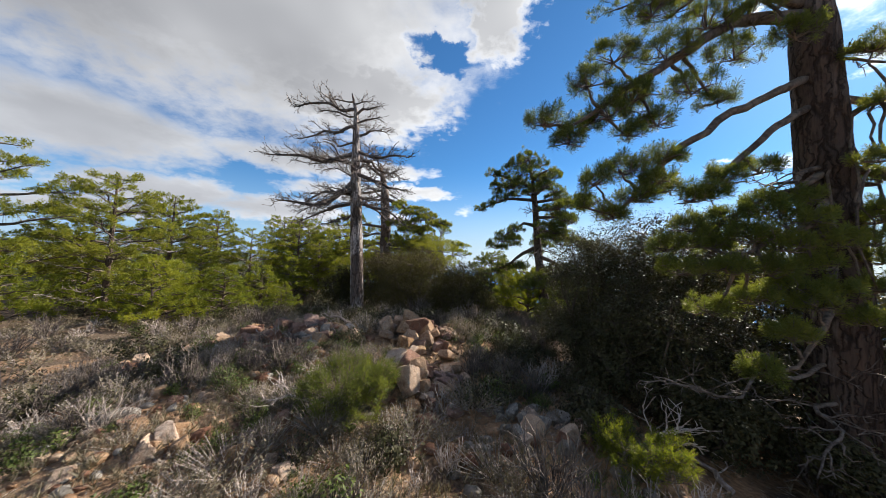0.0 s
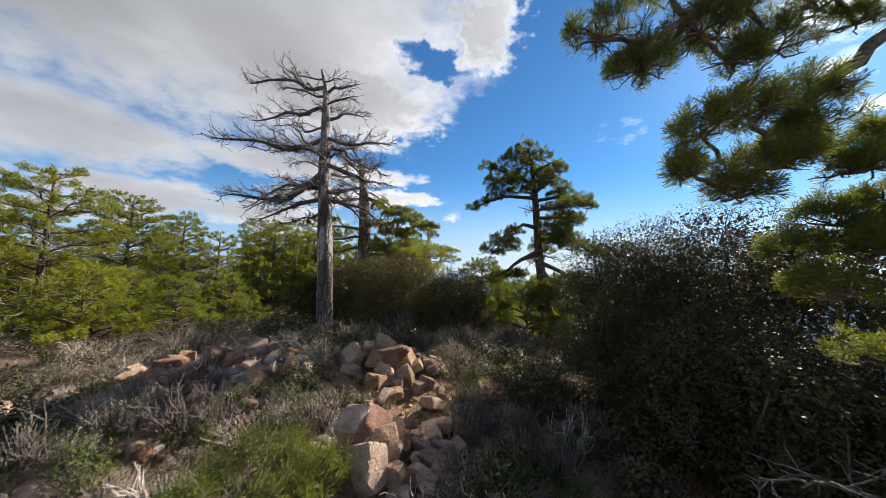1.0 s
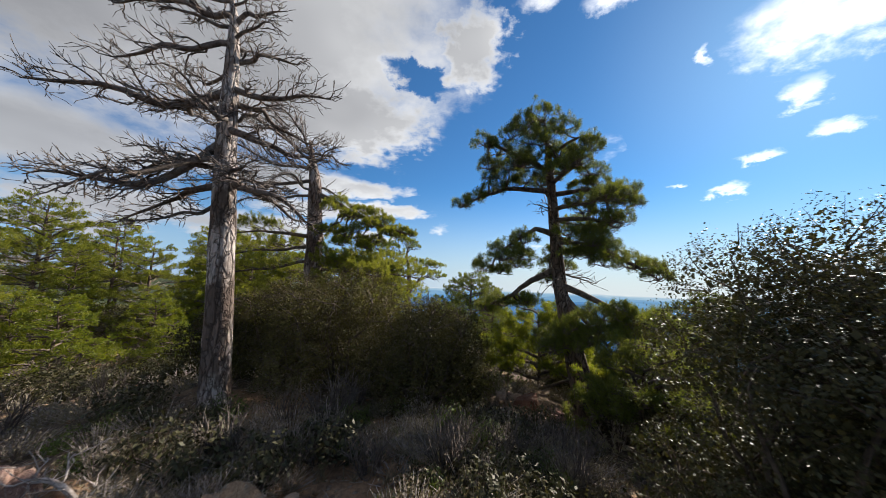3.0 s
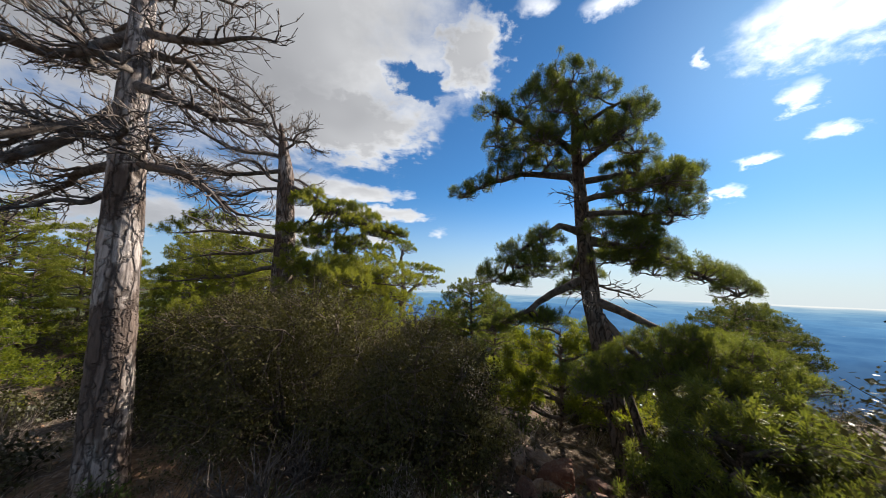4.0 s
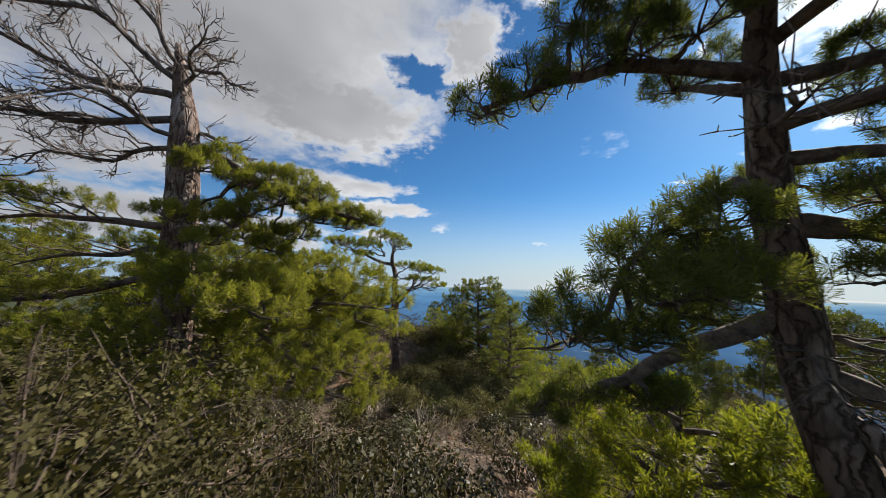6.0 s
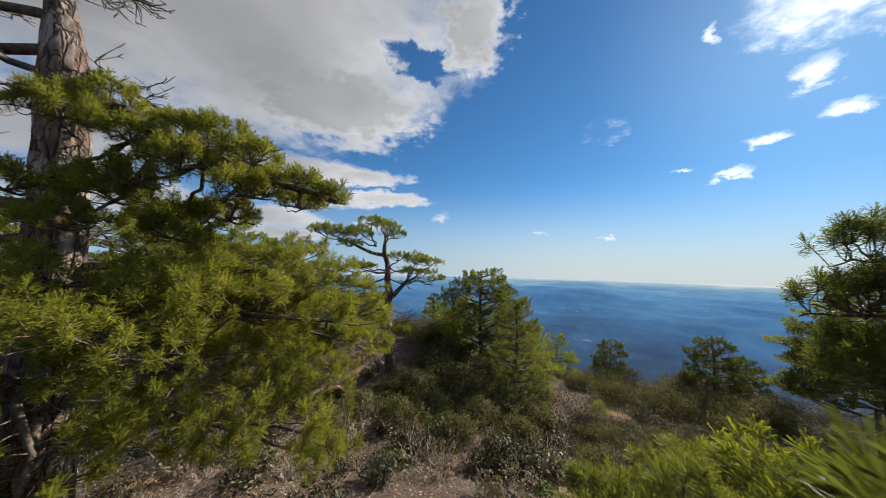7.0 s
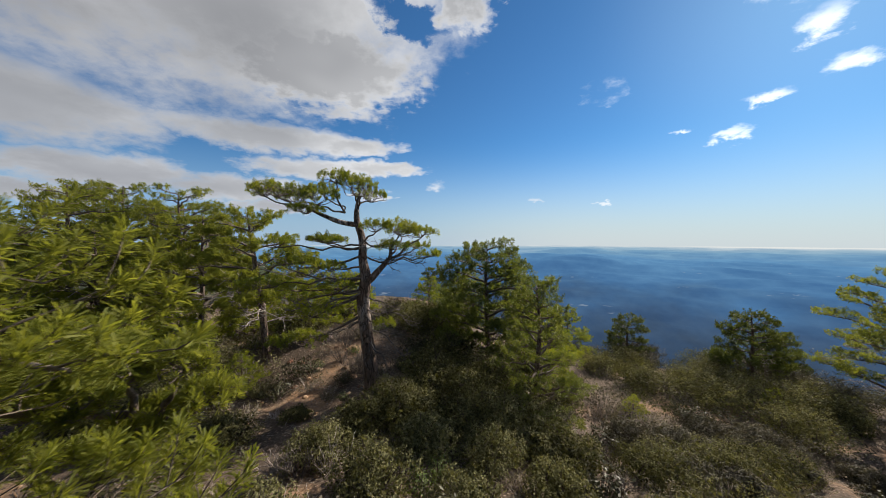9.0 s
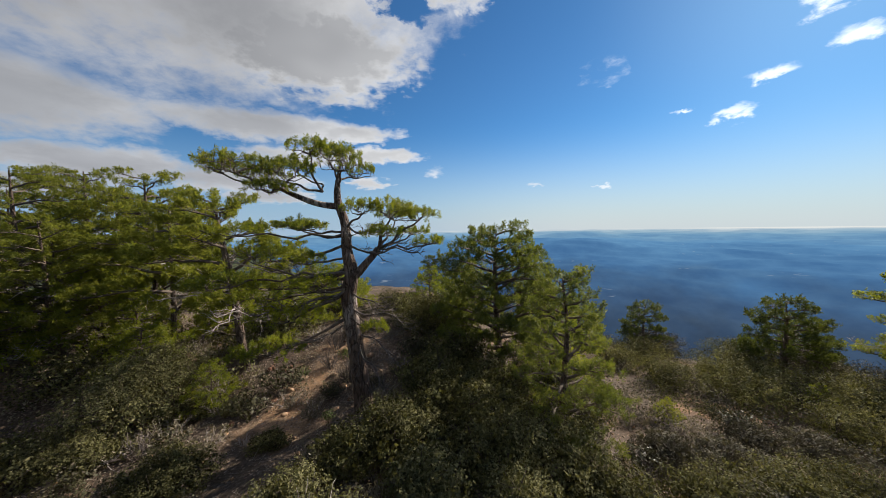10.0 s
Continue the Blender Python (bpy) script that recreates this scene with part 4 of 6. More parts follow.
# the tall pine at the edge of the drop
pine("tall_pine", "tall dark green pine on the edge of the slope",
     [(4.66, 13.75, 0.3, 0.26), (4.5, 14.1, 1.8, 0.235), (4.38, 14.5, 3.4, 0.21), (4.28, 14.6, 4.9, 0.185), (4.12, 14.5, 6.2, 0.15), (3.9, 14.2, 7.1, 0.09), (3.65, 13.85, 7.8, 0.03)], [],
     [(3.9, 5.2, 14.2, 3.6, 0.03), (3.7, 3.9, 14.0, 3.5, 0.025), (5.6, 3.5, 13.8, 5.4, 0.03)],
     13, count=96, width=0.006, length=0.09, group="", sides=24, stout=1.08, boughs=[
         # top
         ([(3.95, 14.2, 7.0), (3.5, 13.8, 7.7)], 0.05, [(3.55, 13.6, 7.9, 0.5, 0.3), (3.05, 13.7, 7.65, 0.45, 0.28), (3.6, 14.3, 7.85, 0.45, 0.3), (2.75, 13.8, 7.4, 0.4, 0.25)]),
         ([(3.95, 14.2, 7.0), (4.5, 13.5, 7.3)], 0.045, [(4.05, 13.6, 7.6, 0.45, 0.28), (4.5, 13.25, 7.0, 0.42, 0.25), (4.75, 13.7, 7.2, 0.4, 0.25), (4.5, 14.6, 7.3, 0.45, 0.25)]),
         ([(4.0, 14.3, 6.7), (3.7, 13.7, 7.1)], 0.04, [(3.65, 13.6, 7.35, 0.5, 0.28), (4.1, 13.7, 6.95, 0.46, 0.25), (3.3, 13.9, 6.7, 0.45, 0.24), (3.2, 13.5, 7.15, 0.42, 0.24), (4.4, 13.9, 6.75, 0.42, 0.22)]),
         ([(4.2, 14.5, 5.3), (5.0, 14.1, 5.3), (5.8, 14.1, 5.1)], 0.05, [(4.76, 14.00, 5.60, 0.40, 0.22), (5.25, 14.00, 5.43, 0.42, 0.23), (4.85, 13.90, 5.00, 0.36, 0.20), (5.65, 14.00, 5.26, 0.42, 0.23), (5.30, 13.80, 5.85, 0.42, 0.23), (6.00, 13.90, 5.83, 0.42, 0.23), (4.85, 14.20, 6.28, 0.42, 0.23)]),
         ([(4.3, 14.5, 4.7), (4.9, 14.1, 4.6), (5.6, 14.0, 4.3)], 0.05, [(4.25, 13.90, 4.95, 0.36, 0.20), (4.64, 13.90, 4.74, 0.42, 0.23), (5.00, 13.80, 4.91, 0.42, 0.23), (4.77, 13.80, 4.41, 0.40, 0.22), (5.17, 13.70, 4.63, 0.42, 0.23), (4.49, 14.00, 4.41, 0.34, 0.19), (5.11, 13.70, 4.21, 0.40, 0.22)]),
         # upper tiers
         ([(4.05, 14.4, 6.6), (2.9, 14.0, 6.9), (2.1, 13.9, 7.1)], 0.06, [(2.05, 13.8, 7.15, 0.36, 0.22), (2.5, 14.0, 7.05, 0.4, 0.25), (2.25, 14.1, 6.65, 0.4, 0.22), (3.2, 13.9, 6.95, 0.45, 0.25), (2.9, 13.5, 6.55, 0.42, 0.22)]),
         ([(4.15, 14.5, 6.1), (2.9, 14.6, 6.15), (1.65, 14.5, 5.6)], 0.065, [(1.65, 14.45, 5.66, 0.30, 0.17), (2.00, 14.50, 5.90, 0.34, 0.19), (2.46, 14.50, 6.14, 0.38, 0.21), (2.94, 14.40, 6.29, 0.40, 0.22), (2.37, 14.40, 6.46, 0.34, 0.19), (3.36, 14.30, 6.43, 0.42, 0.23), (2.85, 14.30, 6.71, 0.40, 0.22)]),
         ([(4.1, 14.5, 6.3), (4.3, 13.6, 6.5), (4.35, 13.1, 6.6)], 0.05, [(4.2, 13.2, 6.55, 0.45, 0.25), (3.7, 13.3, 6.35, 0.4, 0.22), (4.7, 13.5, 6.45, 0.42, 0.22)]),
         ([(4.15, 14.5, 6.0), (5.0, 14.1, 6.1), (5.6, 13.8, 6.0)], 0.055, [(5.05, 13.95, 6.3, 0.45, 0.25), (5.6, 13.6, 6.05, 0.45, 0.25), (5.35, 14.6, 6.2, 0.42, 0.22), (6.0, 14.2, 5.95, 0.4, 0.2)]),
         ([(4.2, 14.5, 5.6), (4.6, 13.4, 5.55), (4.55, 12.6, 5.5)], 0.05, [(4.5, 12.6, 5.55, 0.4, 0.22), (5.05, 13.1, 5.75, 0.45, 0.24), (4.95, 12.9, 5.15, 0.42, 0.22), (4.3, 13.3, 5.6, 0.36, 0.2)]),
         ([(4.1, 14.6, 6.0), (4.2, 15.5, 6.6)], 0.045, [(3.6, 15.2, 7.1, 0.45, 0.25), (4.6, 15.4, 6.9, 0.45, 0.25), (4.2, 15.5, 6.75, 0.45, 0.25)]),
         ([(4.25, 14.6, 5.3), (5.2, 15.3, 5.4)], 0.05, [(5.4, 15.5, 5.6, 0.5, 0.28), (5.9, 14.9, 5.3, 0.45, 0.22)]),
         # lower tiers
         ([(4.3, 14.6, 4.9), (3.6, 14.3, 5.0), (2.6, 14.2, 4.3)], 0.075, [(2.75, 14.0, 4.5, 0.48, 0.28), (2.2, 14.1, 4.0, 0.4, 0.24), (3.2, 14.1, 4.75, 0.42, 0.25), (3.1, 13.9, 4.3, 0.42, 0.22), (2.6, 13.8, 4.25, 0.4, 0.22), (3.15, 14.4, 4.1, 0.36, 0.2), (2.6, 14.1, 3.9, 0.34, 0.18)]),
         ([(4.3, 14.6, 4.6), (4.6, 15.7, 4.3)], 0.055, [(4.8, 15.7, 4.4, 0.42, 0.28), (4.8, 16.1, 4.3, 0.48, 0.28), (4.9, 16.0, 4.7, 0.45, 0.25), (4.6, 15.9, 3.8, 0.4, 0.24), (4.7, 15.8, 3.9, 0.38, 0.2)]),
         ([(4.3, 14.6, 4.8), (5.2, 13.7, 4.4), (5.95, 13.0, 3.75)], 0.06, [(5.95, 12.95, 3.85, 0.42, 0.2), (5.5, 13.2, 4.15, 0.5, 0.24), (5.1, 13.6, 4.45, 0.45, 0.24), (6.2, 13.6, 4.1, 0.45, 0.22), (5.75, 14.3, 4.45, 0.45, 0.24), (4.75, 13.5, 4.65, 0.36, 0.2)]),
         ([(4.3, 14.6, 4.6), (5.4, 15.6, 4.5)], 0.05, [(5.6, 15.8, 4.7, 0.48, 0.24), (5.3, 16.2, 4.2, 0.45, 0.22)]),
         # the long low limbs
         ([(4.45, 14.35, 3.2), (4.6, 13.7, 2.7), (4.9, 13.1, 2.1)], 0.06, [(3.54, 13.30, 2.40, 0.42, 0.23), (3.97, 13.30, 2.61, 0.45, 0.25), (4.41, 13.30, 2.80, 0.45, 0.25), (4.74, 13.20, 2.97, 0.45, 0.25), (5.11, 13.10, 3.06, 0.45, 0.25), (5.30, 13.00, 2.89, 0.45, 0.25), (4.03, 13.10, 2.35, 0.45, 0.25), (4.44, 13.00, 2.54, 0.48, 0.26), (4.87, 12.90, 2.59, 0.48, 0.26), (5.02, 13.20, 2.70, 0.42, 0.23), (3.58, 13.10, 2.25, 0.42, 0.23)]),
         ([(4.4, 14.5, 4.0), (3.75, 14.9, 3.65), (3.3, 15.3, 3.2), (2.6, 15.8, 2.8)], 0.08, [(2.95, 15.55, 3.1, 0.4, 0.22), (2.55, 15.75, 2.85, 0.36, 0.2), (3.8, 15.3, 3.1, 0.4, 0.22), (3.3, 16.0, 3.0, 0.42, 0.22), (2.8, 16.1, 2.8, 0.4, 0.2), (3.7, 15.6, 3.1, 0.4, 0.22)]),
         ([(4.4, 14.4, 3.5), (5.4, 14.1, 3.05), (6.0, 13.2, 2.6)], 0.08, [(5.8, 12.8, 2.8, 0.6, 0.32), (6.2, 13.4, 2.75, 0.6, 0.3), (5.3, 12.7, 2.45, 0.55, 0.3), (6.6, 12.9, 2.4, 0.6, 0.3), (5.9, 12.3, 2.1, 0.55, 0.3), (6.6, 13.9, 2.8, 0.55, 0.3), (5.0, 12.5, 2.0, 0.5, 0.26), (5.6, 13.4, 2.6, 0.5, 0.26), (6.9, 13.4, 2.1, 0.55, 0.3), (6.3, 12.4, 1.6, 0.6, 0.3)]),
     ])

# a dead stem that leans against its foot
lean = bpy.data.objects["tall_pine"]
g = Geo()
o = np.array(lean.location)
line = trunk_line([(4.44, 14.25, 3.25, 0.05), (4.4, 13.75, 2.45, 0.065), (4.48, 13.3, 1.4, 0.075), (4.6, 12.95, 0.35, 0.09)])
tube(g, line[:, :3] - o, line[:, 3], 9, 0.14)
part("stem", g, M_BARK_HALF, lean, "bare grey dead stem leaning on the trunk")

# the wind-shaped pine further along the crest
FORK, ELBOW, ARM = (-1.9, 28.7, 5.55), (-0.7, 28.85, 5.4), (0.75, 28.85, 3.8)
crooked = pine("crooked_pine", "wind-shaped crooked pine with forked trunk and flat tufts",
     [(0.21, 28.9, -0.9, 0.36), (0.1, 28.9, 0.4, 0.31), (-0.05, 28.9, 1.5, 0.28), (-0.14, 28.9, 2.5, 0.28), (0.0, 28.88, 3.1, 0.24), (-0.14, 28.9, 3.8, 0.19), (-0.1, 28.9, 4.5, 0.16), (-0.34, 28.9, 5.1, 0.14), (-0.3, 28.9, 5.7, 0.09), (-0.2, 28.9, 6.1, 0.04)],
     [],
     [(1.4, 1.3, 28.3, 0.6, 0.025), (1.7, -1.5, 28.3, 1.3, 0.03), (2.6, 1.2, 28.3, 2.2, 0.025), (2.1, 1.6, 28.6, 1.5, 0.03), (3.1, -2.6, 28.2, 3.7, 0.05), (2.7, -2.2, 28.0, 2.2, 0.04), (4.6, 0.8, 28.2, 4.3, 0.03), (1.1, 1.0, 27.9, 0.1, 0.03), (4.0, 1.9, 28.3, 3.7, 0.03)],
     14, count=40, width=0.017, length=0.085, needle=M_NEEDLE_FRESH, group="", bark=M_BARK_HALF,
     pads=[(FORK, -2.69, 28.4, 6.1, 0.85, 0.30, 0.05), (FORK, -3.4, 28.9, 6.15, 0.5, 0.25, 0.035), (FORK, -2.5, 29.5, 6.0, 0.7, 0.28, 0.04), (ELBOW, -1.46, 28.3, 5.9, 0.7, 0.36, 0.04), (ELBOW, -1.0, 28.9, 6.65, 0.58, 0.28, 0.04), (ELBOW, -1.6, 29.5, 6.3, 0.6, 0.28, 0.03),
           (5.5, -0.1, 28.5, 6.25, 0.62, 0.42, 0.04), (5.7, 0.15, 29.3, 6.1, 0.55, 0.34, 0.035), (5.7, -0.5, 28.9, 6.5, 0.5, 0.3, 0.03), (FORK, -1.7, 28.0, 5.45, 0.6, 0.2, 0.03),
           (4.4, 0.4, 28.4, 4.95, 0.52, 0.26, 0.04), (ARM, 1.15, 28.5, 4.9, 0.66, 0.34, 0.05), (ARM, 1.9, 28.8, 4.75, 0.58, 0.24, 0.05), (ARM, 1.2, 29.5, 4.8, 0.6, 0.26, 0.04), (ARM, 0.95, 28.1, 4.3, 0.5, 0.18, 0.03), (ARM, 2.15, 28.4, 4.0, 0.4, 0.12, 0.03), (ARM, 1.7, 29.3, 4.3, 0.5, 0.16, 0.03),
           (4.3, -1.25, 28.5, 4.5, 0.66, 0.18, 0.04), (4.2, -1.5, 29.4, 4.5, 0.6, 0.18, 0.04), (2.7, -0.85, 28.3, 2.95, 0.6, 0.28, 0.05), (2.6, -1.6, 28.3, 2.2, 0.95, 0.3, 0.06), (1.9, -2.1, 28.2, 1.3, 0.85, 0.22, 0.05), (3.0, -2.3, 28.9, 2.9, 0.7, 0.22, 0.05), (1.6, 0.7, 28.3, 1.75, 0.35, 0.15, 0.02), (3.6, -1.2, 28.7, 3.6, 0.62, 0.22, 0.04), (3.9, -2.2, 28.9, 3.7, 0.7, 0.24, 0.045), (4.2, -3.0, 28.9, 4.4, 0.6, 0.22, 0.04), (2.8, -2.7, 29.4, 2.5, 0.8, 0.24, 0.05), (3.2, -1.0, 29.6, 3.1, 0.6, 0.22, 0.04), (3.4, -3.2, 28.4, 3.1, 0.75, 0.24, 0.045)])
# its two great arms
for start, end, r in (((-0.34, 28.9, 5.0), FORK, 0.095), ((-0.02, 28.9, 3.0), ARM, 0.14)):
    g = Geo()
    o = np.array(crooked.location)
    tube(g, bent(np.array(start) - o, np.array(end) - o, np.random.default_rng(7), 12, -0.06, 0.03), np.linspace(r, r * 0.55, 12), 9, 0.1)
    part("branch", g, M_BARK_HALF, crooked)

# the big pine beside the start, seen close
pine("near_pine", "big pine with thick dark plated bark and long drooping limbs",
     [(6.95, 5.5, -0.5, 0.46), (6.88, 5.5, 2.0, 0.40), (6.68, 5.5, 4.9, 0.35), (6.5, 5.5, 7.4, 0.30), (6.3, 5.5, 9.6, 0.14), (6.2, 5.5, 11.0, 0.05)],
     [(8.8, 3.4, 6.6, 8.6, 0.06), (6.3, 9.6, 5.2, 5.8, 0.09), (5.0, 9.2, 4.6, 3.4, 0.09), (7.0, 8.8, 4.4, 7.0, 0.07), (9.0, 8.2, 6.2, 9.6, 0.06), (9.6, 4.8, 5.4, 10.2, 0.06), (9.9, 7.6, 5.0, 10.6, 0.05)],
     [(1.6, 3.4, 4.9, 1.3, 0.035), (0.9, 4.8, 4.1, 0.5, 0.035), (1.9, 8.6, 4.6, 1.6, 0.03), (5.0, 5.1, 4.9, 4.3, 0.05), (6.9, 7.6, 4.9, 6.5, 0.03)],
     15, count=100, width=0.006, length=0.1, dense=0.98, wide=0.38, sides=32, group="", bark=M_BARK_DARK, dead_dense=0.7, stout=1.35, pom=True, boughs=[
         ([(6.4, 5.5, 7.7), (4.9, 5.3, 7.4), (3.4, 5.0, 6.3), (1.9, 4.75, 5.2)], 0.10,
          [(1.47, 4.7, 5.3, 0.31, 0.18), (1.82, 4.7, 5.0, 0.28, 0.14), (2.14, 4.8, 6.0, 0.36, 0.20), (2.6, 4.9, 6.5, 0.44, 0.24), (2.46, 4.8, 5.5, 0.35, 0.19), (2.85, 4.8, 5.8, 0.38, 0.22), (3.3, 4.9, 5.45, 0.33, 0.18),
           (3.5, 5.0, 6.65, 0.49, 0.27), (4.0, 5.1, 6.15, 0.44, 0.24), (2.77, 4.8, 5.2, 0.26, 0.14), (4.4, 5.1, 5.95, 0.28, 0.16), (3.1, 5.3, 5.9, 0.38, 0.22), (2.3, 5.4, 5.5, 0.36, 0.19)]),
         ([(6.4, 5.5, 7.9), (5.0, 5.2, 7.9), (3.6, 4.9, 7.6)], 0.085, [(4.25, 5.1, 7.3, 0.49, 0.27), (4.8, 5.2, 6.85, 0.46, 0.26), (3.2, 4.9, 7.3, 0.44, 0.24), (5.2, 5.3, 7.6, 0.46, 0.27), (4.0, 5.6, 7.9, 0.51, 0.27), (5.5, 4.9, 7.0, 0.38, 0.22)]),
         ([(6.5, 5.5, 6.6), (5.3, 5.2, 6.0), (3.5, 4.65, 4.9), (2.9, 4.5, 4.3), (2.3, 4.3, 3.75)], 0.058,
          [(2.1, 4.4, 4.3, 0.24, 0.14), (2.47, 4.4, 4.5, 0.31, 0.16), (2.7, 4.4, 4.1, 0.28, 0.15), (3.13, 4.5, 4.7, 0.31, 0.16), (2.26, 4.3, 3.8, 0.23, 0.12), (2.95, 4.4, 4.35, 0.26, 0.14), (1.95, 4.3, 3.95, 0.20, 0.12), (3.3, 4.8, 4.35, 0.28, 0.15)]),
         ([(6.5, 5.5, 6.1), (5.3, 5.1, 5.4), (4.3, 4.9, 4.5), (3.7, 4.7, 4.1)], 0.05, [(3.7, 4.7, 4.2, 0.28, 0.16), (4.3, 4.8, 4.55, 0.32, 0.18), (4.9, 4.9, 4.75, 0.33, 0.18), (4.0, 4.7, 4.25, 0.26, 0.14)]),
         ([(6.7, 5.5, 4.4), (5.4, 4.6, 3.8), (4.2, 4.4, 3.3)], 0.06, [(4.3, 4.4, 3.6, 0.3, 0.17), (4.85, 4.4, 3.5, 0.32, 0.18), (3.9, 4.3, 3.15, 0.3, 0.16), (5.2, 4.5, 3.9, 0.3, 0.16), (4.45, 4.3, 3.15, 0.3, 0.17), (5.5, 4.4, 3.6, 0.3, 0.17), (3.91, 4.80, 3.56, 0.34, 0.19), (4.42, 4.80, 3.75, 0.34, 0.19), (5.03, 4.80, 4.04, 0.32, 0.18), (3.56, 4.80, 3.12, 0.32, 0.18), (4.48, 4.60, 2.75, 0.34, 0.19), (5.05, 4.60, 2.93, 0.34, 0.19), (4.08, 4.80, 2.54, 0.34, 0.19), (5.39, 4.60, 3.27, 0.34, 0.19)]),
         ([(6.7, 5.45, 4.9), (5.6, 5.0, 4.4), (4.4, 4.9, 3.9)], 0.05, [(3.94, 5.00, 3.81, 0.32, 0.18), (4.52, 5.00, 4.01, 0.34, 0.19), (5.06, 5.00, 4.26, 0.32, 0.18), (5.69, 5.00, 4.33, 0.30, 0.17), (3.53, 5.00, 3.47, 0.30, 0.17), (4.25, 5.00, 3.50, 0.34, 0.19)]),
         ([(6.75, 5.4, 4.6), (7.2, 5.2, 4.6)], 0.045, [(6.81, 4.90, 4.04, 0.30, 0.17), (7.20, 5.20, 4.76, 0.30, 0.17), (6.97, 5.00, 3.43, 0.34, 0.19)]),
         ([(6.7, 5.4, 3.4), (5.6, 4.6, 2.5), (4.8, 4.3, 1.8)], 0.05, [(5.2, 4.4, 2.7, 0.3, 0.17), (4.7, 4.3, 2.3, 0.32, 0.17), (5.6, 4.5, 2.9, 0.28, 0.15), (4.3, 4.3, 1.8, 0.3, 0.16)]),
         ([(6.6, 5.4, 5.6), (7.0, 4.9, 6.0)], 0.05, [(6.75, 4.9, 6.8, 0.3, 0.17), (6.5, 4.7, 4.9, 0.26, 0.14), (6.9, 4.8, 5.9, 0.28, 0.15), (6.6, 4.6, 4.1, 0.28, 0.15), (6.26, 4.60, 3.64, 0.32, 0.18), (6.32, 4.60, 2.98, 0.32, 0.18), (6.15, 4.60, 2.49, 0.30, 0.17)]),
     ])

# slope and grove pines: place, height, spread, and how they differ
wild_pine("young_pine", "slender young pine with sparse light green needles", (5.6, 27.7), 5.0, 1.55, 21, 0.12, 36, 0.15, count=26, width=0.017, length=0.10, dense=1.1, needle=M_NEEDLE, radius=0.13, group="", dead=2)
wild_pine("pine", "dense green pine with a rounded top beside the drop", (5.2, 32.3), 5.9, 2.5, 22, 0.15, 44, 0.8, (-0.2, -0.1), radius=0.18, count=32, width=0.024, length=0.13, dense=1.1, fine=False, pom=True, needle=M_NEEDLE)
wild_pine("pine", "leaning grey-stemmed pine with thin crown", (-5.0, 32.6), 6.9, 2.7, 23, 0.4, 18, 0.6, (-0.8, 0.0), dense=1.25, radius=0.22, dead=7, count=34, width=0.028, length=0.13, fine=False, pom=True, needle=M_NEEDLE_OLIVE)
wild_pine("pine", "broad flat-topped pine of the grove", (-10.0, 35.8), 7.4, 3.6, 24, 0.3, 20, 0.7, (0.3, 0.0), dense=1.15, dead=6, count=34, width=0.028, length=0.13, fine=False, pom=True, needle=M_NEEDLE_OLIVE)
wild_pine("young_pine", "low bushy young pine with bright green needles", (4.25, 15.7), 2.4, 1.8, 25, 0.08, 24, 0.45, count=34, width=0.014, length=0.11, dense=1.3, wide=0.5, needle=M_NEEDLE_FRESH, radius=0.07, group="", dead=0)
wild_pine("young_pine", "knee-high bright green pine sapling among the rocks", (-1.6, 5.3), 0.55, 0.36, 26, 0.06, 15, 0.3, (0.3, -0.1), count=34, width=0.007, length=0.10, dense=1.4, needle=M_NEEDLE, radius=0.035, group="", dead=0)
wild_pine("young_pine", "yellow-green pine sapling under the big pine", (2.7, 4.3), 0.4, 0.05, 27, 0.1, 8, 0.3, count=34, width=0.008, length=0.07, dense=1.7, needle=M_NEEDLE_FRESH, radius=0.035, group="", dead=0)

wild_pine("young_pine", "bushy young pine with bright green needles below the tall pine", (4.9, 12.1), 1.9, 1.15, 28, 0.1, 22, 0.4, count=44, width=0.012, length=0.11, dense=1.1, needle=M_NEEDLE, radius=0.07, group="", dead=0)

GROVE = "pines of the grove"
tall = wild_pine("pine", "tall flat-topped pine with pale lower stem", (-22.9, 21.6), 10.4, 3.9, 31, 0.26, 30, 0.75, (0.2, 0.0), dense=1.2, wide=0.5, width=0.042, length=0.15, count=11, fine=False, pom=True, needle=M_NEEDLE_OLIVE, group=GROVE, radius=0.25, dead=12)
broad = wild_pine("pine", "broad layered pine with olive-green tiers", (-24.8, 16.6), 10.6, 4.4, 32, 0.18, 26, 0.6, dense=1.2, wide=0.5, width=0.042, length=0.15, count=11, fine=False, pom=True, needle=M_NEEDLE_OLIVE, group=GROVE, radius=0.25, dead=12)
slim = wild_pine("pine", "slim pine with a small open crown", (-25.4, 35.4), 8.0, 2.7, 33, 0.3, 20, 0.6, dense=1.2, wide=0.5, width=0.042, length=0.15, count=11, fine=False, pom=True, needle=M_NEEDLE_OLIVE, group=GROVE, radius=0.16, dead=8)
bushy = wild_pine("young_pine", "bushy young pine, yellow-green down to the ground", (-15.8, 17.4), 3.7, 2.1, 34, 0.04, 24, 0.25, dense=1.0, width=0.04, length=0.15, count=13, fine=False, pom=True, needle=M_NEEDLE_FRESH, group="young pines", radius=0.1, dead=0)
squat = wild_pine("pine", "low wide pine leaning over the slope", (23.2, 36.0), 5.0, 1.9, 35, 0.2, 26, 0.6, (-0.3, 0.0), dense=1.3, wide=0.5, width=0.034, length=0.14, count=18, fine=False, pom=True, needle=M_NEEDLE_DARK, group="pines on the slope", radius=0.16, dead=3)
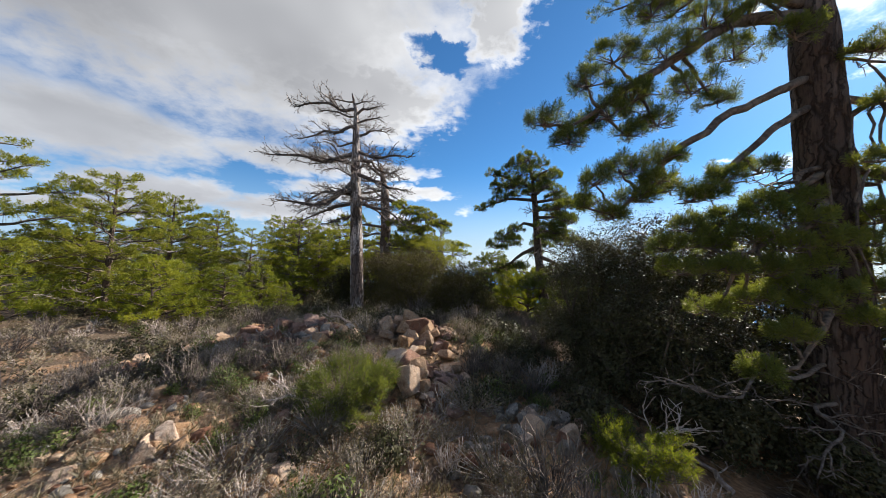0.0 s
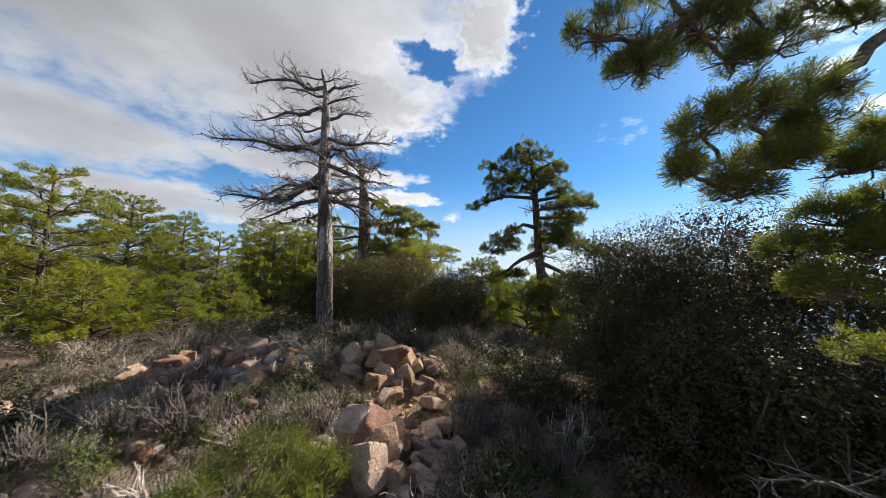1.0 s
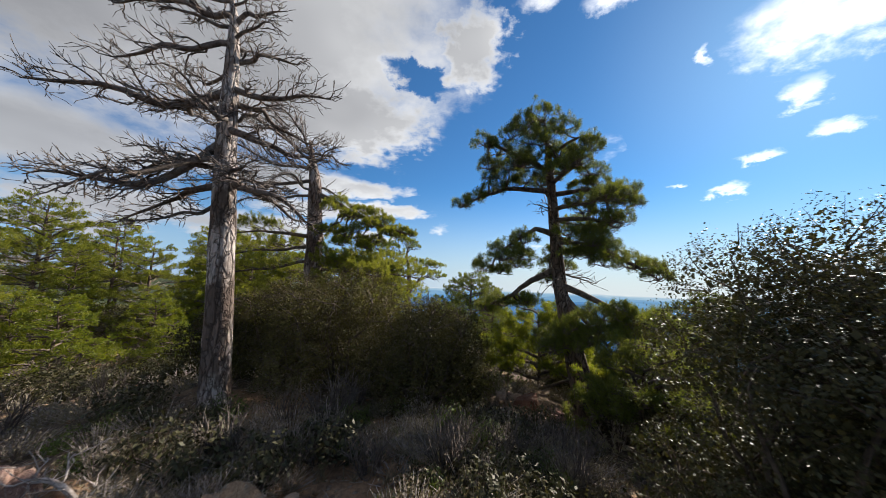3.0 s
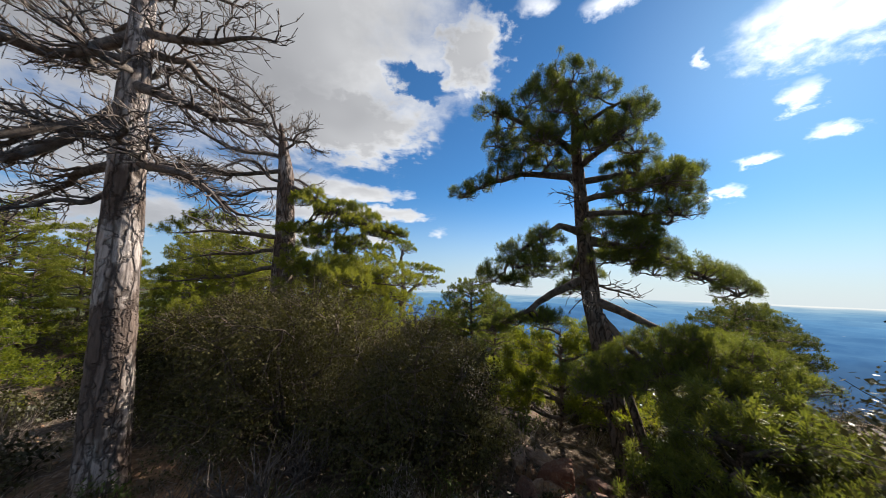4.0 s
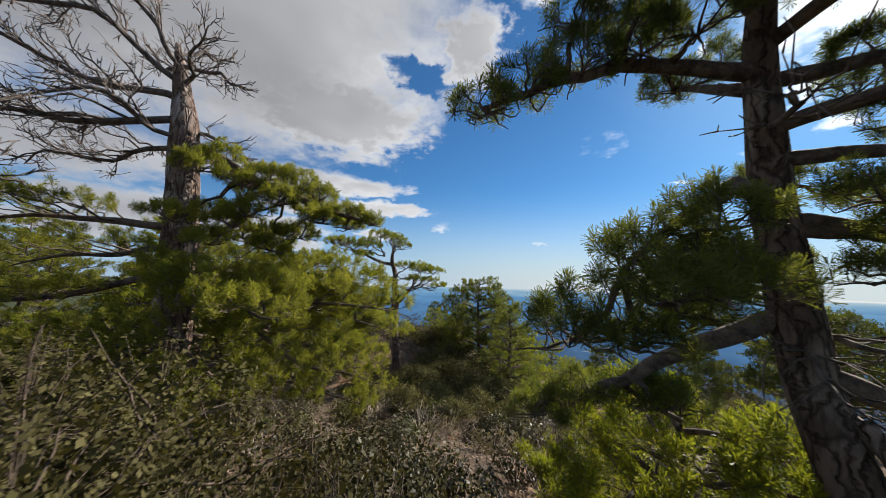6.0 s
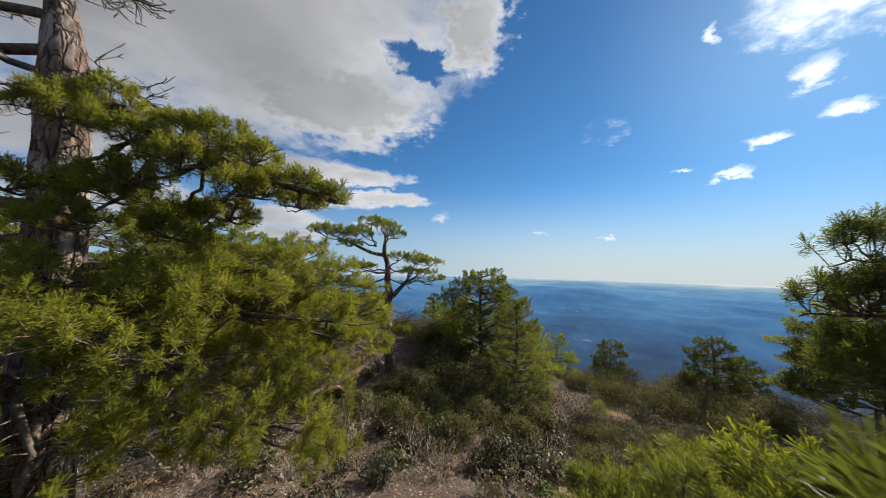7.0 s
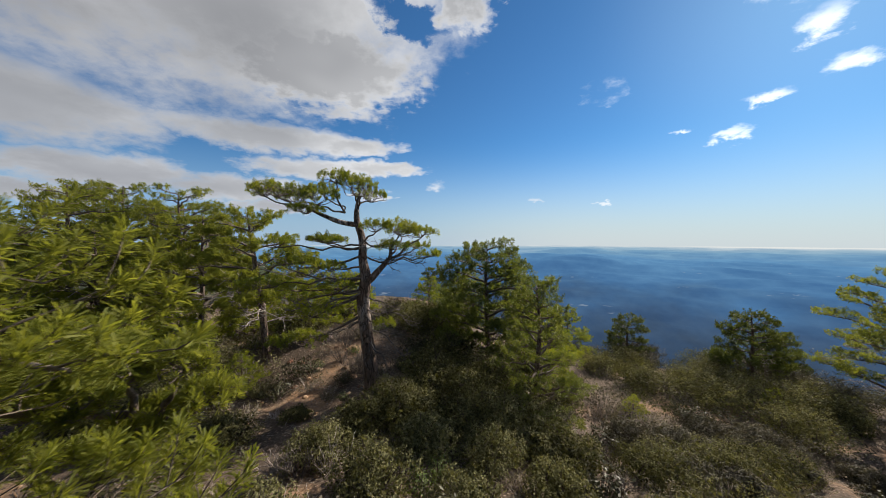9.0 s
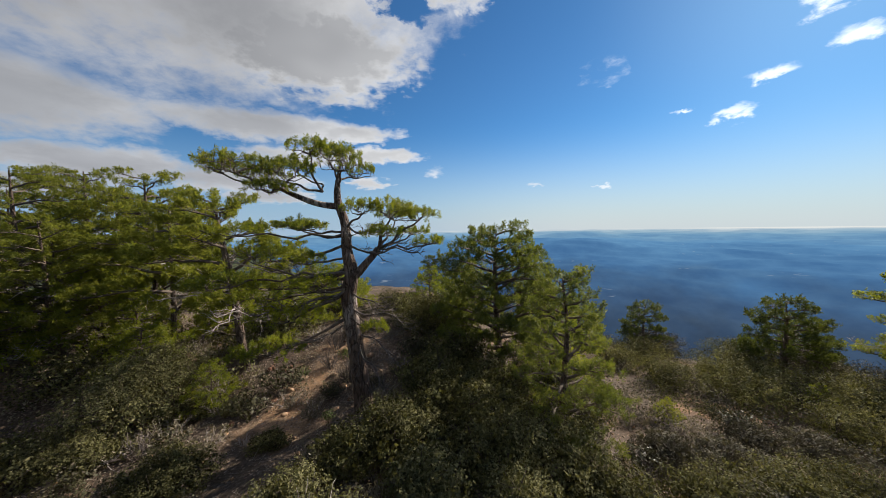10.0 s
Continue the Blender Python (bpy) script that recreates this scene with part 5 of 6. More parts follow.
flat_top = wild_pine("pine", "flat-topped dark pine with bare lower limbs on the slope", (23.4, 27.8), 7.3, 2.9, 36, 0.42, 26, 0.85, (-0.3, 0.0), dense=1.2, wide=0.5, width=0.036, length=0.14, count=14, fine=False, pom=True, needle=M_NEEDLE_DARK, group="pines on the slope", radius=0.17, dead=7)
for source, x, y, turn, s in (
        (tall, -27.6, 31.8, 70, 0.88), (tall, -12.6, 38.5, 200, 0.88), (flat_top, 17.6, 24.0, 200, 0.9),
        (broad, -29.0, 40.0, 40, 0.85), (broad, -16.5, 36.0, 160, 0.78), (broad, 27.8, 32.6, 20, 0.78), (broad, -6.4, 41.0, 120, 0.5), (tall, -17.4, 40.0, 20, 0.85),
        (slim, -19.2, 38.2, 90, 0.92), (broad, -30.0, 27.0, 130, 0.8), (broad, -18.6, 30.6, 220, 0.6), (slim, -23.0, 30.0, 10, 0.7), (tall, -15.6, 43.0, 300, 0.8), (broad, -31.5, 36.0, 75, 0.85), (slim, -14.0, 35.0, 140, 0.7), (tall, -22.0, 43.0, 45, 0.9),
        (bushy, -26.4, 23.6, 150, 1.3), (bushy, -15.8, 27.6, 215, 1.0), (bushy, -21.8, 28.6, 95, 1.1),
        (bushy, -16.6, 18.6, 120, 1.0), (bushy, -14.2, 20.6, 240, 0.95), (bushy, -20.5, 24.8, 30, 1.0), (bushy, -12.4, 24.6, 300, 0.75), (bushy, -22.5, 15.4, 80, 1.15), (bushy, -9.4, 40.0, 10, 0.9), (bushy, -2.4, 37.6, 170, 0.75),
        (bushy, -2.6, 41.0, 250, 0.7), (bushy, 4.6, 37.4, 130, 0.9), (bushy, -3.6, 38.2, 310, 0.6), (bushy, 9.4, 36.4, 60, 1.0), (bushy, 2.6, 40.6, 200, 0.7), (bushy, 7.4, 31.0, 330, 0.62), (bushy, 11.2, 30.7, 100, 0.26), (bushy, 19.85, 32.2, 220, 0.34), (bushy, -28.4, 25.0, 45, 1.3), (bushy, -15.0, 32.0, 75, 1.2), (bushy, -12.6, 35.4, 15, 1.1), (broad, -13.4, 34.0, 50, 0.58), (bushy, -10.6, 34.6, 200, 0.8), (bushy, -8.0, 37.5, 75, 0.9), (bushy, -18.0, 35.0, 175, 1.2), (bushy, -4.0, 34.8, 175, 0.7), (bushy, -9.0, 33.0, 45, 0.62), (bushy, -5.2, 30.8, 145, 0.42), (bushy, 14.5, 43.5, 200, 0.95),
        (squat, 18.7, 42.0, 150, 0.78), (squat, 30.0, 40.0, 220, 0.9), (squat, 12.0, 45.5, 80, 0.85), (squat, 3.5, 46.5, 320, 0.7)):
    copy_thing(source, pose(x, y, ground_z(x, y), 0, 0, turn) @ Matrix.Scale(s, 4))

# ---------------------------------------------------------------- evergreen oak thickets


def oak_bush(at, height, radius, seed, count=20000, size=0.06, label="dense dark evergreen oak thicket with small glossy leaves", lobes=9, leaf=None, name="oak_bush", group="oak thickets"):
    rng = np.random.default_rng(seed)
    x, y = at
    z = ground_z(x, y)
    bush = thing(name, (x, y, z - 0.05), label, "bush", group)
    heads = []
    for i in range(lobes):
        a, d = i * 2.4 + rng.uniform(-0.3, 0.3), radius * 0.72 * math.sqrt((i + 0.2) / lobes)
        r = radius * rng.uniform(0.40, 0.58)
        top = height * (1 - 0.38 * (d / radius) ** 2) * rng.uniform(0.88, 1.02)
        heads.append((math.cos(a) * d, math.sin(a) * d, max(top - r, r * 0.55), r))
        if top - 2 * r > 0.5:
            heads.append((math.cos(a) * d * 1.12, math.sin(a) * d * 1.12, (top - r) * 0.45, r * 1.05))
    for hx, hy, hz, r in heads:
        wood = Geo()
        line = bent((rng.normal() * 0.12, rng.normal() * 0.12, -0.1), (hx, hy, hz), rng, 8, -0.03, 0.05)
        tube(wood, line, np.linspace(0.045, 0.015, 8), 5, 0.1)
        for _ in range(5):
            d = unit(rng.normal(size=3) + np.array([0, 0, 0.4]))
            twig = bent((hx, hy, hz), np.array([hx, hy, hz]) + d * r * rng.uniform(0.75, 1.0), rng, 5, 0.0, 0.06)
            tube(wood, twig, np.linspace(0.014, 0.004, 5), 3, closed=False)
        part("stem", wood, M_STEM, bush)
    area = np.array([h[3] ** 2 for h in heads])
    pick = rng.choice(len(heads), count, p=area / area.sum())
    h = np.array(heads)[pick]
    d = unit(rng.normal(size=(count, 3)))
    # sprays: leaves gather round many small shoots on each head
    shoots = unit(rng.normal(size=(130, 3)))
    pick = rng.integers(0, 130, count)
    reach = rng.uniform(0.82, 1.04, 130)[pick]
    d = unit(shoots[pick] + d * rng.uniform(0.02, 0.21, (count, 1)))
    rad = h[:, 3] * (1.02 - 0.34 * rng.random(count) ** 1.4) * reach * (0.87 + 0.22 * vnoise(d * 2.4 + h[:, :3] * 2))
    p = h[:, :3] + d * rad[:, None] * np.array([1, 1, 0.92])
    keep = p[:, 2] > 0.03
    g = Geo()
    leaves(g, p[keep], rng, size, 0.3, out=(d + np.array([0, 0, 0.35]))[keep])
    # older, broader sprays deep inside
    inner = rng.integers(0, len(heads), count // 6)
    hi = np.array(heads)[inner]
    q = hi[:, :3] + unit(rng.normal(size=(len(inner), 3))) * (hi[:, 3] * rng.uniform(0.3, 0.72, len(inner)))[:, None]
    leaves(g, q[q[:, 2] > 0.1], rng, min(size * 1.6, 0.12), 0.2, 0.75, 0.05)
    if count >= 16000:
        # the outer shoots that carry the sprays
        wood = Geo()
        for hx, hy, hz, r in heads:
            tip = np.array([hx, hy, hz]) + shoots[:45] * np.array([1, 1, 0.92]) * r * 0.9
            sticks(wood, np.array([hx, hy, hz]) + shoots[:45] * r * 0.45, tip, 0.0045, 0.002)
        tagged(part("inner_wood", wood, M_STEM, bush), kind="stuff")
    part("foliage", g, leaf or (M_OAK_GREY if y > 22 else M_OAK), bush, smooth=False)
    return bush


for spec in (((4.7, 8.1), 4.0, 2.1, 41, 48000, 0.038), ((3.95, 8.8), 4.0, 1.5, 40, 40000, 0.036), ((5.25, 8.8), 4.75, 1.7, 39, 36000, 0.038), ((6.3, 7.9), 4.9, 2.0, 42, 34000, 0.046), ((4.4, 6.8), 3.0, 1.5, 43, 28000, 0.04), ((5.9, 6.2), 2.3, 1.2, 71, 9000, 0.065), ((4.7, 5.7), 1.5, 0.95, 373, 9000, 0.05), ((6.0, 4.7), 1.2, 0.8, 374, 6000, 0.05), ((8.6, 5.0), 4.4, 1.9, 72, 12000, 0.08), ((9.6, 7.6), 4.6, 2.0, 172, 8000, 0.09), ((8.0, 8.2), 5.4, 2.2, 173, 14000, 0.08), ((7.4, 10.2), 4.2, 2.4, 44, 12000, 0.08), ((8.8, 6.9), 4.2, 2.2, 45, 9000, 0.08),
             ((0.7, 13.55), 2.8, 1.65, 46, 38000, 0.036, "dark brown-green evergreen oak bush with small leaves", 9, M_THICKET), ((-1.25, 14.1), 3.35, 1.7, 47, 38000, 0.038, "dark brown-green evergreen oak bush with small leaves", 9, M_THICKET), ((-2.9, 15.0), 3.2, 1.4, 371, 16000, 0.05, "dark brown-green evergreen oak bush with small leaves", 9, M_THICKET), ((-4.7, 15.7), 2.4, 1.3, 372, 11000, 0.055, "dark brown-green evergreen oak bush with small leaves", 9, M_THICKET), ((1.75, 13.8), 1.4, 0.8, 48, 11000, 0.04, "low grey-green evergreen oak bush", 7, M_OAK_GREY), ((-1.9, 15.9), 2.3, 1.4, 49, 8000, 0.065), ((0.6, 15.6), 2.2, 1.5, 50, 12000, 0.06),
             ((5.7, 12.9), 1.9, 1.4, 147, 16000, 0.05), ((4.9, 13.1), 1.2, 0.8, 148, 8000, 0.05), ((6.9, 12.6), 2.2, 1.4, 149, 12000, 0.055), ((6.2, 16.2), 1.9, 1.6, 51, 9000, 0.065), ((7.6, 14.2), 2.0, 1.7, 52, 9000, 0.065),
             ((1.1, 26.9), 1.7, 1.4, 53, 13000, 0.062), ((3.0, 27.8), 2.1, 1.6, 54, 13000, 0.066), ((4.5, 26.5), 1.7, 1.5, 55, 12000, 0.064), ((-0.6, 25.2), 1.0, 0.8, 79, 6000, 0.05), ((1.9, 25.5), 1.3, 1.0, 351, 8000, 0.06), ((3.5, 26.3), 1.6, 1.1, 352, 9000, 0.062), ((0.1, 26.6), 1.1, 0.8, 353, 6000, 0.06), ((5.5, 25.5), 1.3, 1.1, 354, 8000, 0.06), ((2.2, 28.9), 2.2, 1.3, 355, 8000, 0.07), ((4.2, 28.9), 2.3, 1.4, 356, 8000, 0.07), ((6.7, 29.2), 1.7, 1.3, 357, 7000, 0.07),
             ((3.2, 31.0), 2.5, 1.5, 358, 8000, 0.075), ((6.6, 31.4), 2.1, 1.4, 359, 7000, 0.075), ((0.8, 23.9), 1.0, 0.9, 360, 6500, 0.052), ((2.5, 23.2), 0.9, 0.8, 361, 6000, 0.05), ((4.5, 23.8), 1.0, 0.9, 362, 6500, 0.052), ((-0.9, 22.9), 0.9, 0.8, 363, 5500, 0.05), ((1.2, 21.8), 0.8, 0.7, 364, 5000, 0.048), ((6.2, 22.4), 0.9, 0.9, 365, 5500, 0.05), ((3.4, 21.2), 0.8, 0.7, 366, 5000, 0.048), ((2.2, 30.2), 1.7, 1.3, 56, 5000, 0.075), ((3.4, 24.9), 1.2, 0.9, 57, 7000, 0.05),
             ((2.2, 34.2), 1.9, 1.5, 181, 9000, 0.06), ((3.6, 35.4), 2.4, 1.8, 182, 9000, 0.065), ((0.4, 38.6), 1.7, 1.6, 183, 7000, 0.07), ((-4.4, 34.4), 1.8, 1.5, 185, 7000, 0.07), ((-7.5, 31.2), 2.75, 2.3, 184, 34000, 0.055, "big rounded grey-green evergreen oak bush on stony soil", 11), ((-5.4, 30.6), 0.9, 0.8, 58, 7000, 0.05), ((-3.6, 26.6), 1.0, 0.95, 381, 12000, 0.045), ((-7.0, 28.3), 1.1, 0.8, 382, 9000, 0.05), ((-2.1, 28.0), 0.5, 0.5, 383, 4000, 0.045), ((-4.1, 30.2), 0.55, 0.5, 384, 4000, 0.045), ((1.7, 36.2), 1.7, 1.5, 59, 3500, 0.1), ((16.6, 39.2), 2.0, 1.9, 60, 4000, 0.11), ((16.9, 33.4), 2.1, 2.3, 61, 6000, 0.1), ((20.2, 32.2), 2.0, 2.2, 62, 5500, 0.1), ((20.6, 35.6), 2.2, 2.1, 63, 4000, 0.11), ((13.6, 37.4), 1.5, 1.6, 64, 3500, 0.1),
             ((8.7, 26.0), 1.3, 1.5, 141, 11000, 0.06), ((11.0, 26.3), 1.2, 1.4, 142, 9000, 0.062), ((13.2, 27.0), 1.3, 1.5, 143, 8000, 0.06), ((9.8, 23.6), 1.0, 1.2, 144, 8000, 0.05), ((7.0, 23.4), 0.9, 1.0, 145, 7000, 0.048), ((18.4, 30.0), 1.7, 1.7, 146, 6000, 0.08), ((-4.6, 36.2), 1.9, 1.7, 73, 3500, 0.1), ((-11.4, 33.0), 2.0, 2.0, 74, 4000, 0.1), ((-9.2, 28.8), 1.5, 1.4, 75, 5000, 0.08), ((23.0, 33.0), 2.0, 2.3, 76, 4000, 0.11), ((18.6, 34.6), 1.8, 2.0, 77, 4000, 0.1), ((14.6, 34.8), 1.5, 1.6, 78, 4000, 0.1), ((-14.4, 26.6), 2.0, 2.2, 65, 4000, 0.11), ((-18.2, 30.0), 2.2, 2.4, 66, 4000, 0.11), ((-10.4, 21.0), 1.5, 1.5, 67, 4000, 0.09), ((-11.6, 18.6), 1.6, 1.6, 68, 4000, 0.09), ((-6.6, 19.0), 1.7, 1.5, 69, 5000, 0.08), ((-8.4, 23.8), 1.8, 1.7, 70, 4000, 0.09)):
    if spec[0][0] > 13:
        spec = spec[:4] + (int(spec[4] * 1.5), spec[5] * 0.85)
    oak_bush(*spec)

# broad grey bushes along the rim of the slope
for spec in (((25.3, 33.7), 1.8, 2.2, 391), ((21.9, 31.3), 1.5, 1.5, 392), ((19.2, 41.4), 2.4, 2.1, 393), ((22.4, 38.2), 2.4, 2.1, 394), ((24.8, 36.2), 2.2, 2.0, 395)):
    oak_bush(*spec, 9000, 0.085, "broad grey-leaved bush on the rim of the slope", 9, M_CISTUS if spec[3] % 2 else M_OAK_GREY, "grey_shrub", "grey slope shrubs")

# rounded grey scrub on the sunny slope
rng = np.random.default_rng(330)
for gx, gy in [(a, b) for a in (6.6, 9.0, 11.4, 13.9, 16.6) for b in (21.6, 23.9, 26.4, 28.9)]:
    sx, sy, r = gx + rng.uniform(-0.8, 0.8), gy + rng.uniform(-0.8, 0.8), rng.uniform(0.65, 1.15)
    oak_bush((sx, sy), r * rng.uniform(0.95, 1.2), r, 331 + int(gx * 10 + gy * 100), 5600, 0.07, "rounded knee-high grey-leaved shrub on the stony slope", 7, M_CISTUS, "grey_shrub", "grey slope shrubs")

# ---------------------------------------------------------------- low shrubs


def twig_shrub(name, label, seed, stems, height, spread, mat):
    """A bare, grey, much-forked shrub."""
    rng = np.random.default_rng(seed)
    g = Geo()
    A, B, R = [], [], []
    for i in range(stems):
        a, lean = rng.uniform(0, 6.28), rng.uniform(0.1, 1.0)
        p = np.array([math.cos(a) * 0.07, math.sin(a) * 0.07, -0.04])
        d = unit(np.array([math.cos(a) * lean * spread / height, math.sin(a) * lean * spread / height, 1.0]))
        l = height * rng.uniform(0.6, 1.1) * math.hypot(1, lean * 0.5)
        q = p + d * l * 0.45 + rng.normal(size=3) * 0.02
        e = q + unit(d + rng.normal(size=3) * 0.25) * l * 0.5
        A += [p, q]
        B += [q, e]
        R += [0.011, 0.008]
        for k in range(4):
            s = q + (e - q) * rng.uniform(-0.5, 0.9)
            t = s + unit(d + rng.normal(size=3) * 0.6 + np.array([0, 0, 0.2])) * l * rng.uniform(0.2, 0.4)
            u = t + unit(t - s + rng.normal(size=3) * 0.06) * l * rng.uniform(0.08, 0.2)
            A += [s, t]
            B += [t, u]
            R += [0.006, 0.0045]
    R = np.array(R)
    sticks(g, A, B, R, R * 0.6)
    return g.mesh(name, mat, False)


def leaf_shrub(name, seed, height, spread, count, size, mat, aspect=0.4):
    rng = np.random.default_rng(seed)
    g = Geo()
    n = int(count / 14)
    a, f = rng.uniform(0, 6.28, n), np.sqrt(rng.random(n))
    top = np.stack([np.cos(a) * f * spread, np.sin(a) * f * spread, height * (1 - 0.55 * f ** 2) * rng.uniform(0.7, 1.05, n)], 1)
    low = top * np.array([0.25, 0.25, 0.0]) + np.array([0, 0, -0.03])
    s = rng.uniform(0.35, 1.0, (n, 14)) ** 0.8
    p = low[:, None] + (top - low)[:, None] * s[..., None] + rng.normal(size=(n, 14, 3)) * 0.045
    p = p.reshape(-1, 3)
    keep = p[:, 2] > 0.0
    leaves(g, p[keep], rng, size, 0.8, aspect, out=(p * np.array([1, 1, 0.8]) + np.array([0, 0, 0.05]))[keep])
    return g.mesh(name, mat, False), (low, top)


def shrub_kind(name, label, category, group, seed, height, spread, count, size, mat, aspect, stem_mat):
    e = thing(name, (0, 0, -300), label, category, group)
    me, (low, top) = leaf_shrub("foliage", seed, height, spread, count, size, mat, aspect)
    f = new("foliage", me)
    f.parent = e
    g = Geo()
    sticks(g, low, top, 0.006, 0.003)
    part("woody_base", g, stem_mat, e)
    return e


def bare_kind(name, label, category, group, seed, stems, height, spread, mat):
    return tagged(new(name, twig_shrub(name, label, seed, stems, height, spread, mat)), label, category, group)


KINDS = {
    "grey": [bare_kind("bare_shrub", "bare grey shrub of thin brittle twigs on stony soil", "shrub", "bare shrubs", 81, 20, 0.5, 0.45, M_TWIG),
             bare_kind("bare_shrub", "low sprawling dead shrub with bleached twigs", "shrub", "bare shrubs", 82, 18, 0.34, 0.6, M_TWIG),
             bare_kind("bare_shrub", "upright thicket of dry brown twigs", "shrub", "bare shrubs", 83, 24, 0.6, 0.4, M_LIMB_DEAD)],
    "dry": [shrub_kind("dry_shrub", "rounded grey-brown shrub with small dry leaves", "shrub", "dry shrubs", 84, 0.5, 0.5, 420, 0.075, M_DRY, 0.4, M_TWIG),
            shrub_kind("dry_shrub", "spreading dusty shrub with narrow olive-grey leaves", "shrub", "dry shrubs", 85, 0.4, 0.62, 440, 0.08, M_DRY, 0.28, M_TWIG)],
    "dry_fine": [shrub_kind("dry_shrub", "rounded grey-brown shrub with small dry leaves", "shrub", "dry shrubs", 89, 0.5, 0.5, 1100, 0.042, M_DRY, 0.4, M_TWIG),
                 shrub_kind("dry_shrub", "spreading dusty shrub with narrow olive-grey leaves", "shrub", "dry shrubs", 90, 0.4, 0.62, 1100, 0.048, M_DRY, 0.28, M_TWIG)],
    "green": [shrub_kind("green_shrub", "small cushion of fresh green leaves", "shrub", "green shrubs", 86, 0.32, 0.36, 480, 0.055, M_SHRUB, 0.45, M_STEM),
              shrub_kind("green_shrub", "low green shrub with narrow upright leaves", "shrub", "green shrubs", 87, 0.45, 0.34, 440, 0.075, M_SHRUB, 0.22, M_STEM)],
    "olive": [shrub_kind("olive_shrub", "knee-high dark olive shrub with tough leaves", "shrub", "olive shrubs", 88, 0.6, 0.55, 560, 0.075, M_OAK, 0.5, M_STEM)],
}
used = set()


def set_shrub(kind, x, y, s, turn, rng):
    """The first of a kind is moved to its place, the rest are copies of it."""
    k = KINDS[kind]
    source = k[int(rng.integers(0, len(k)))]
    m = pose(x, y, ground_z(x, y) - 0.02, rng.uniform(-6, 6), rng.uniform(-6, 6), turn) @ Matrix.Scale(s, 4)
    if source.name in used:
        copy_thing(source, m)
    else:
        used.add(source.name)
        FIRST.append((source, m))


FIRST = []


def scatter(seed, n, box, mixture, gap, size, keep_clear=()):
    rng = np.random.default_rng(seed)
    names, odds = list(mixture), np.array(list(mixture.values()), float)
    done = []
    for _ in range(n * 6):
        if len(done) >= n:
            break
        x, y = rng.uniform(box[0], box[1]), rng.uniform(box[2], box[3])
        if any(math.hypot(x - a, y - b) < gap for a, b in done) or any(math.hypot(x - a, y - b) < r for a, b, r in keep_clear):
            continue
        if vnoise(np.array([[x * 0.5, y * 0.5, seed * 3.7]]))[0] < 0.3:
            continue
        done.append((x, y))
        set_shrub(names[int(rng.choice(len(names), p=odds / odds.sum()))], x, y, rng.uniform(*size), rng.uniform(0, 360), rng)


TRUNKS = ((-3.5, 13.4, 0.6), (-3.35, 18.4, 0.6), (4.6, 13.8, 0.5), (6.95, 5.5, 0.7), (0.0, 28.9, 0.6))
ROCKS = ((-0.7, 8.9, 1.3), (-0.4, 6.5, 1.15), (-0.1, 7.6, 0.9), (-5.3, 10.1, 1.6), (-4.4, 5.0, 1.1), (3.2, 13.2, 0.9), (-7.4, 8.9, 1.0), (1.5, 5.2, 0.8), (-4.9, 5.6, 0.6), (-3.5, 8.8, 1.35), (-4.8, 9.2, 1.2))
scatter(91, 230, (-9, 3.2, 3.2, 12.5), {"grey": 4.2, "dry_fine": 5, "green": 2.2, "olive": 0.6}, 0.36, (0.5, 1.3), TRUNKS + ROCKS)
scatter(92, 100, (-18, -7, 5, 24), {"grey": 4, "dry": 5, "green": 1.2, "olive": 1}, 0.8, (0.8, 1.6), TRUNKS)
scatter(93, 80, (-8, 6, 12, 25), {"dry": 5, "olive": 3, "grey": 2, "green": 1.5}, 0.6, (0.8, 1.5), TRUNKS + ROCKS)
scatter(94, 64, (4.5, 15, 20, 31), {"dry": 4, "olive": 2.5, "grey": 3}, 0.5, (0.7, 1.6), TRUNKS)
scatter(95, 130, (-9, 5, 20, 38), {"dry": 1.8, "olive": 2.6, "grey": 1.6, "green": 1.6}, 0.6, (0.7, 1.6), TRUNKS)
scatter(99, 16, (3.2, 9.5, 2.5, 13), {"olive": 4, "grey": 3}, 0.9, (0.8, 1.4), TRUNKS)
scatter(100, 60, (-2.5, 3.4, 9.5, 12.6), {"dry_fine": 3, "olive": 2, "grey": 2, "green": 3}, 0.3, (0.5, 1.1), TRUNKS + ROCKS)
scatter(102, 55, (0.7, 3.2, 4.6, 11.8), {"olive": 4, "dry_fine": 2, "green": 1.5, "grey": 1}, 0.3, (0.5, 1.1), TRUNKS + ROCKS)
scatter(103, 80, (4.8, 13, 13, 21.5), {"dry": 2, "olive": 5, "grey": 2}, 0.5, (0.8, 1.6), TRUNKS)
scatter(104, 70, (-8, 2.5, 3.0, 8.5), {"green": 3, "grey": 2.5, "dry_fine": 1.5}, 0.22, (0.4, 0.95), TRUNKS + ROCKS)
scatter(101, 60, (-9, 0, 4, 10), {"green": 3, "dry_fine": 3, "grey": 3}, 0.25, (0.4, 0.9), TRUNKS + ROCKS)


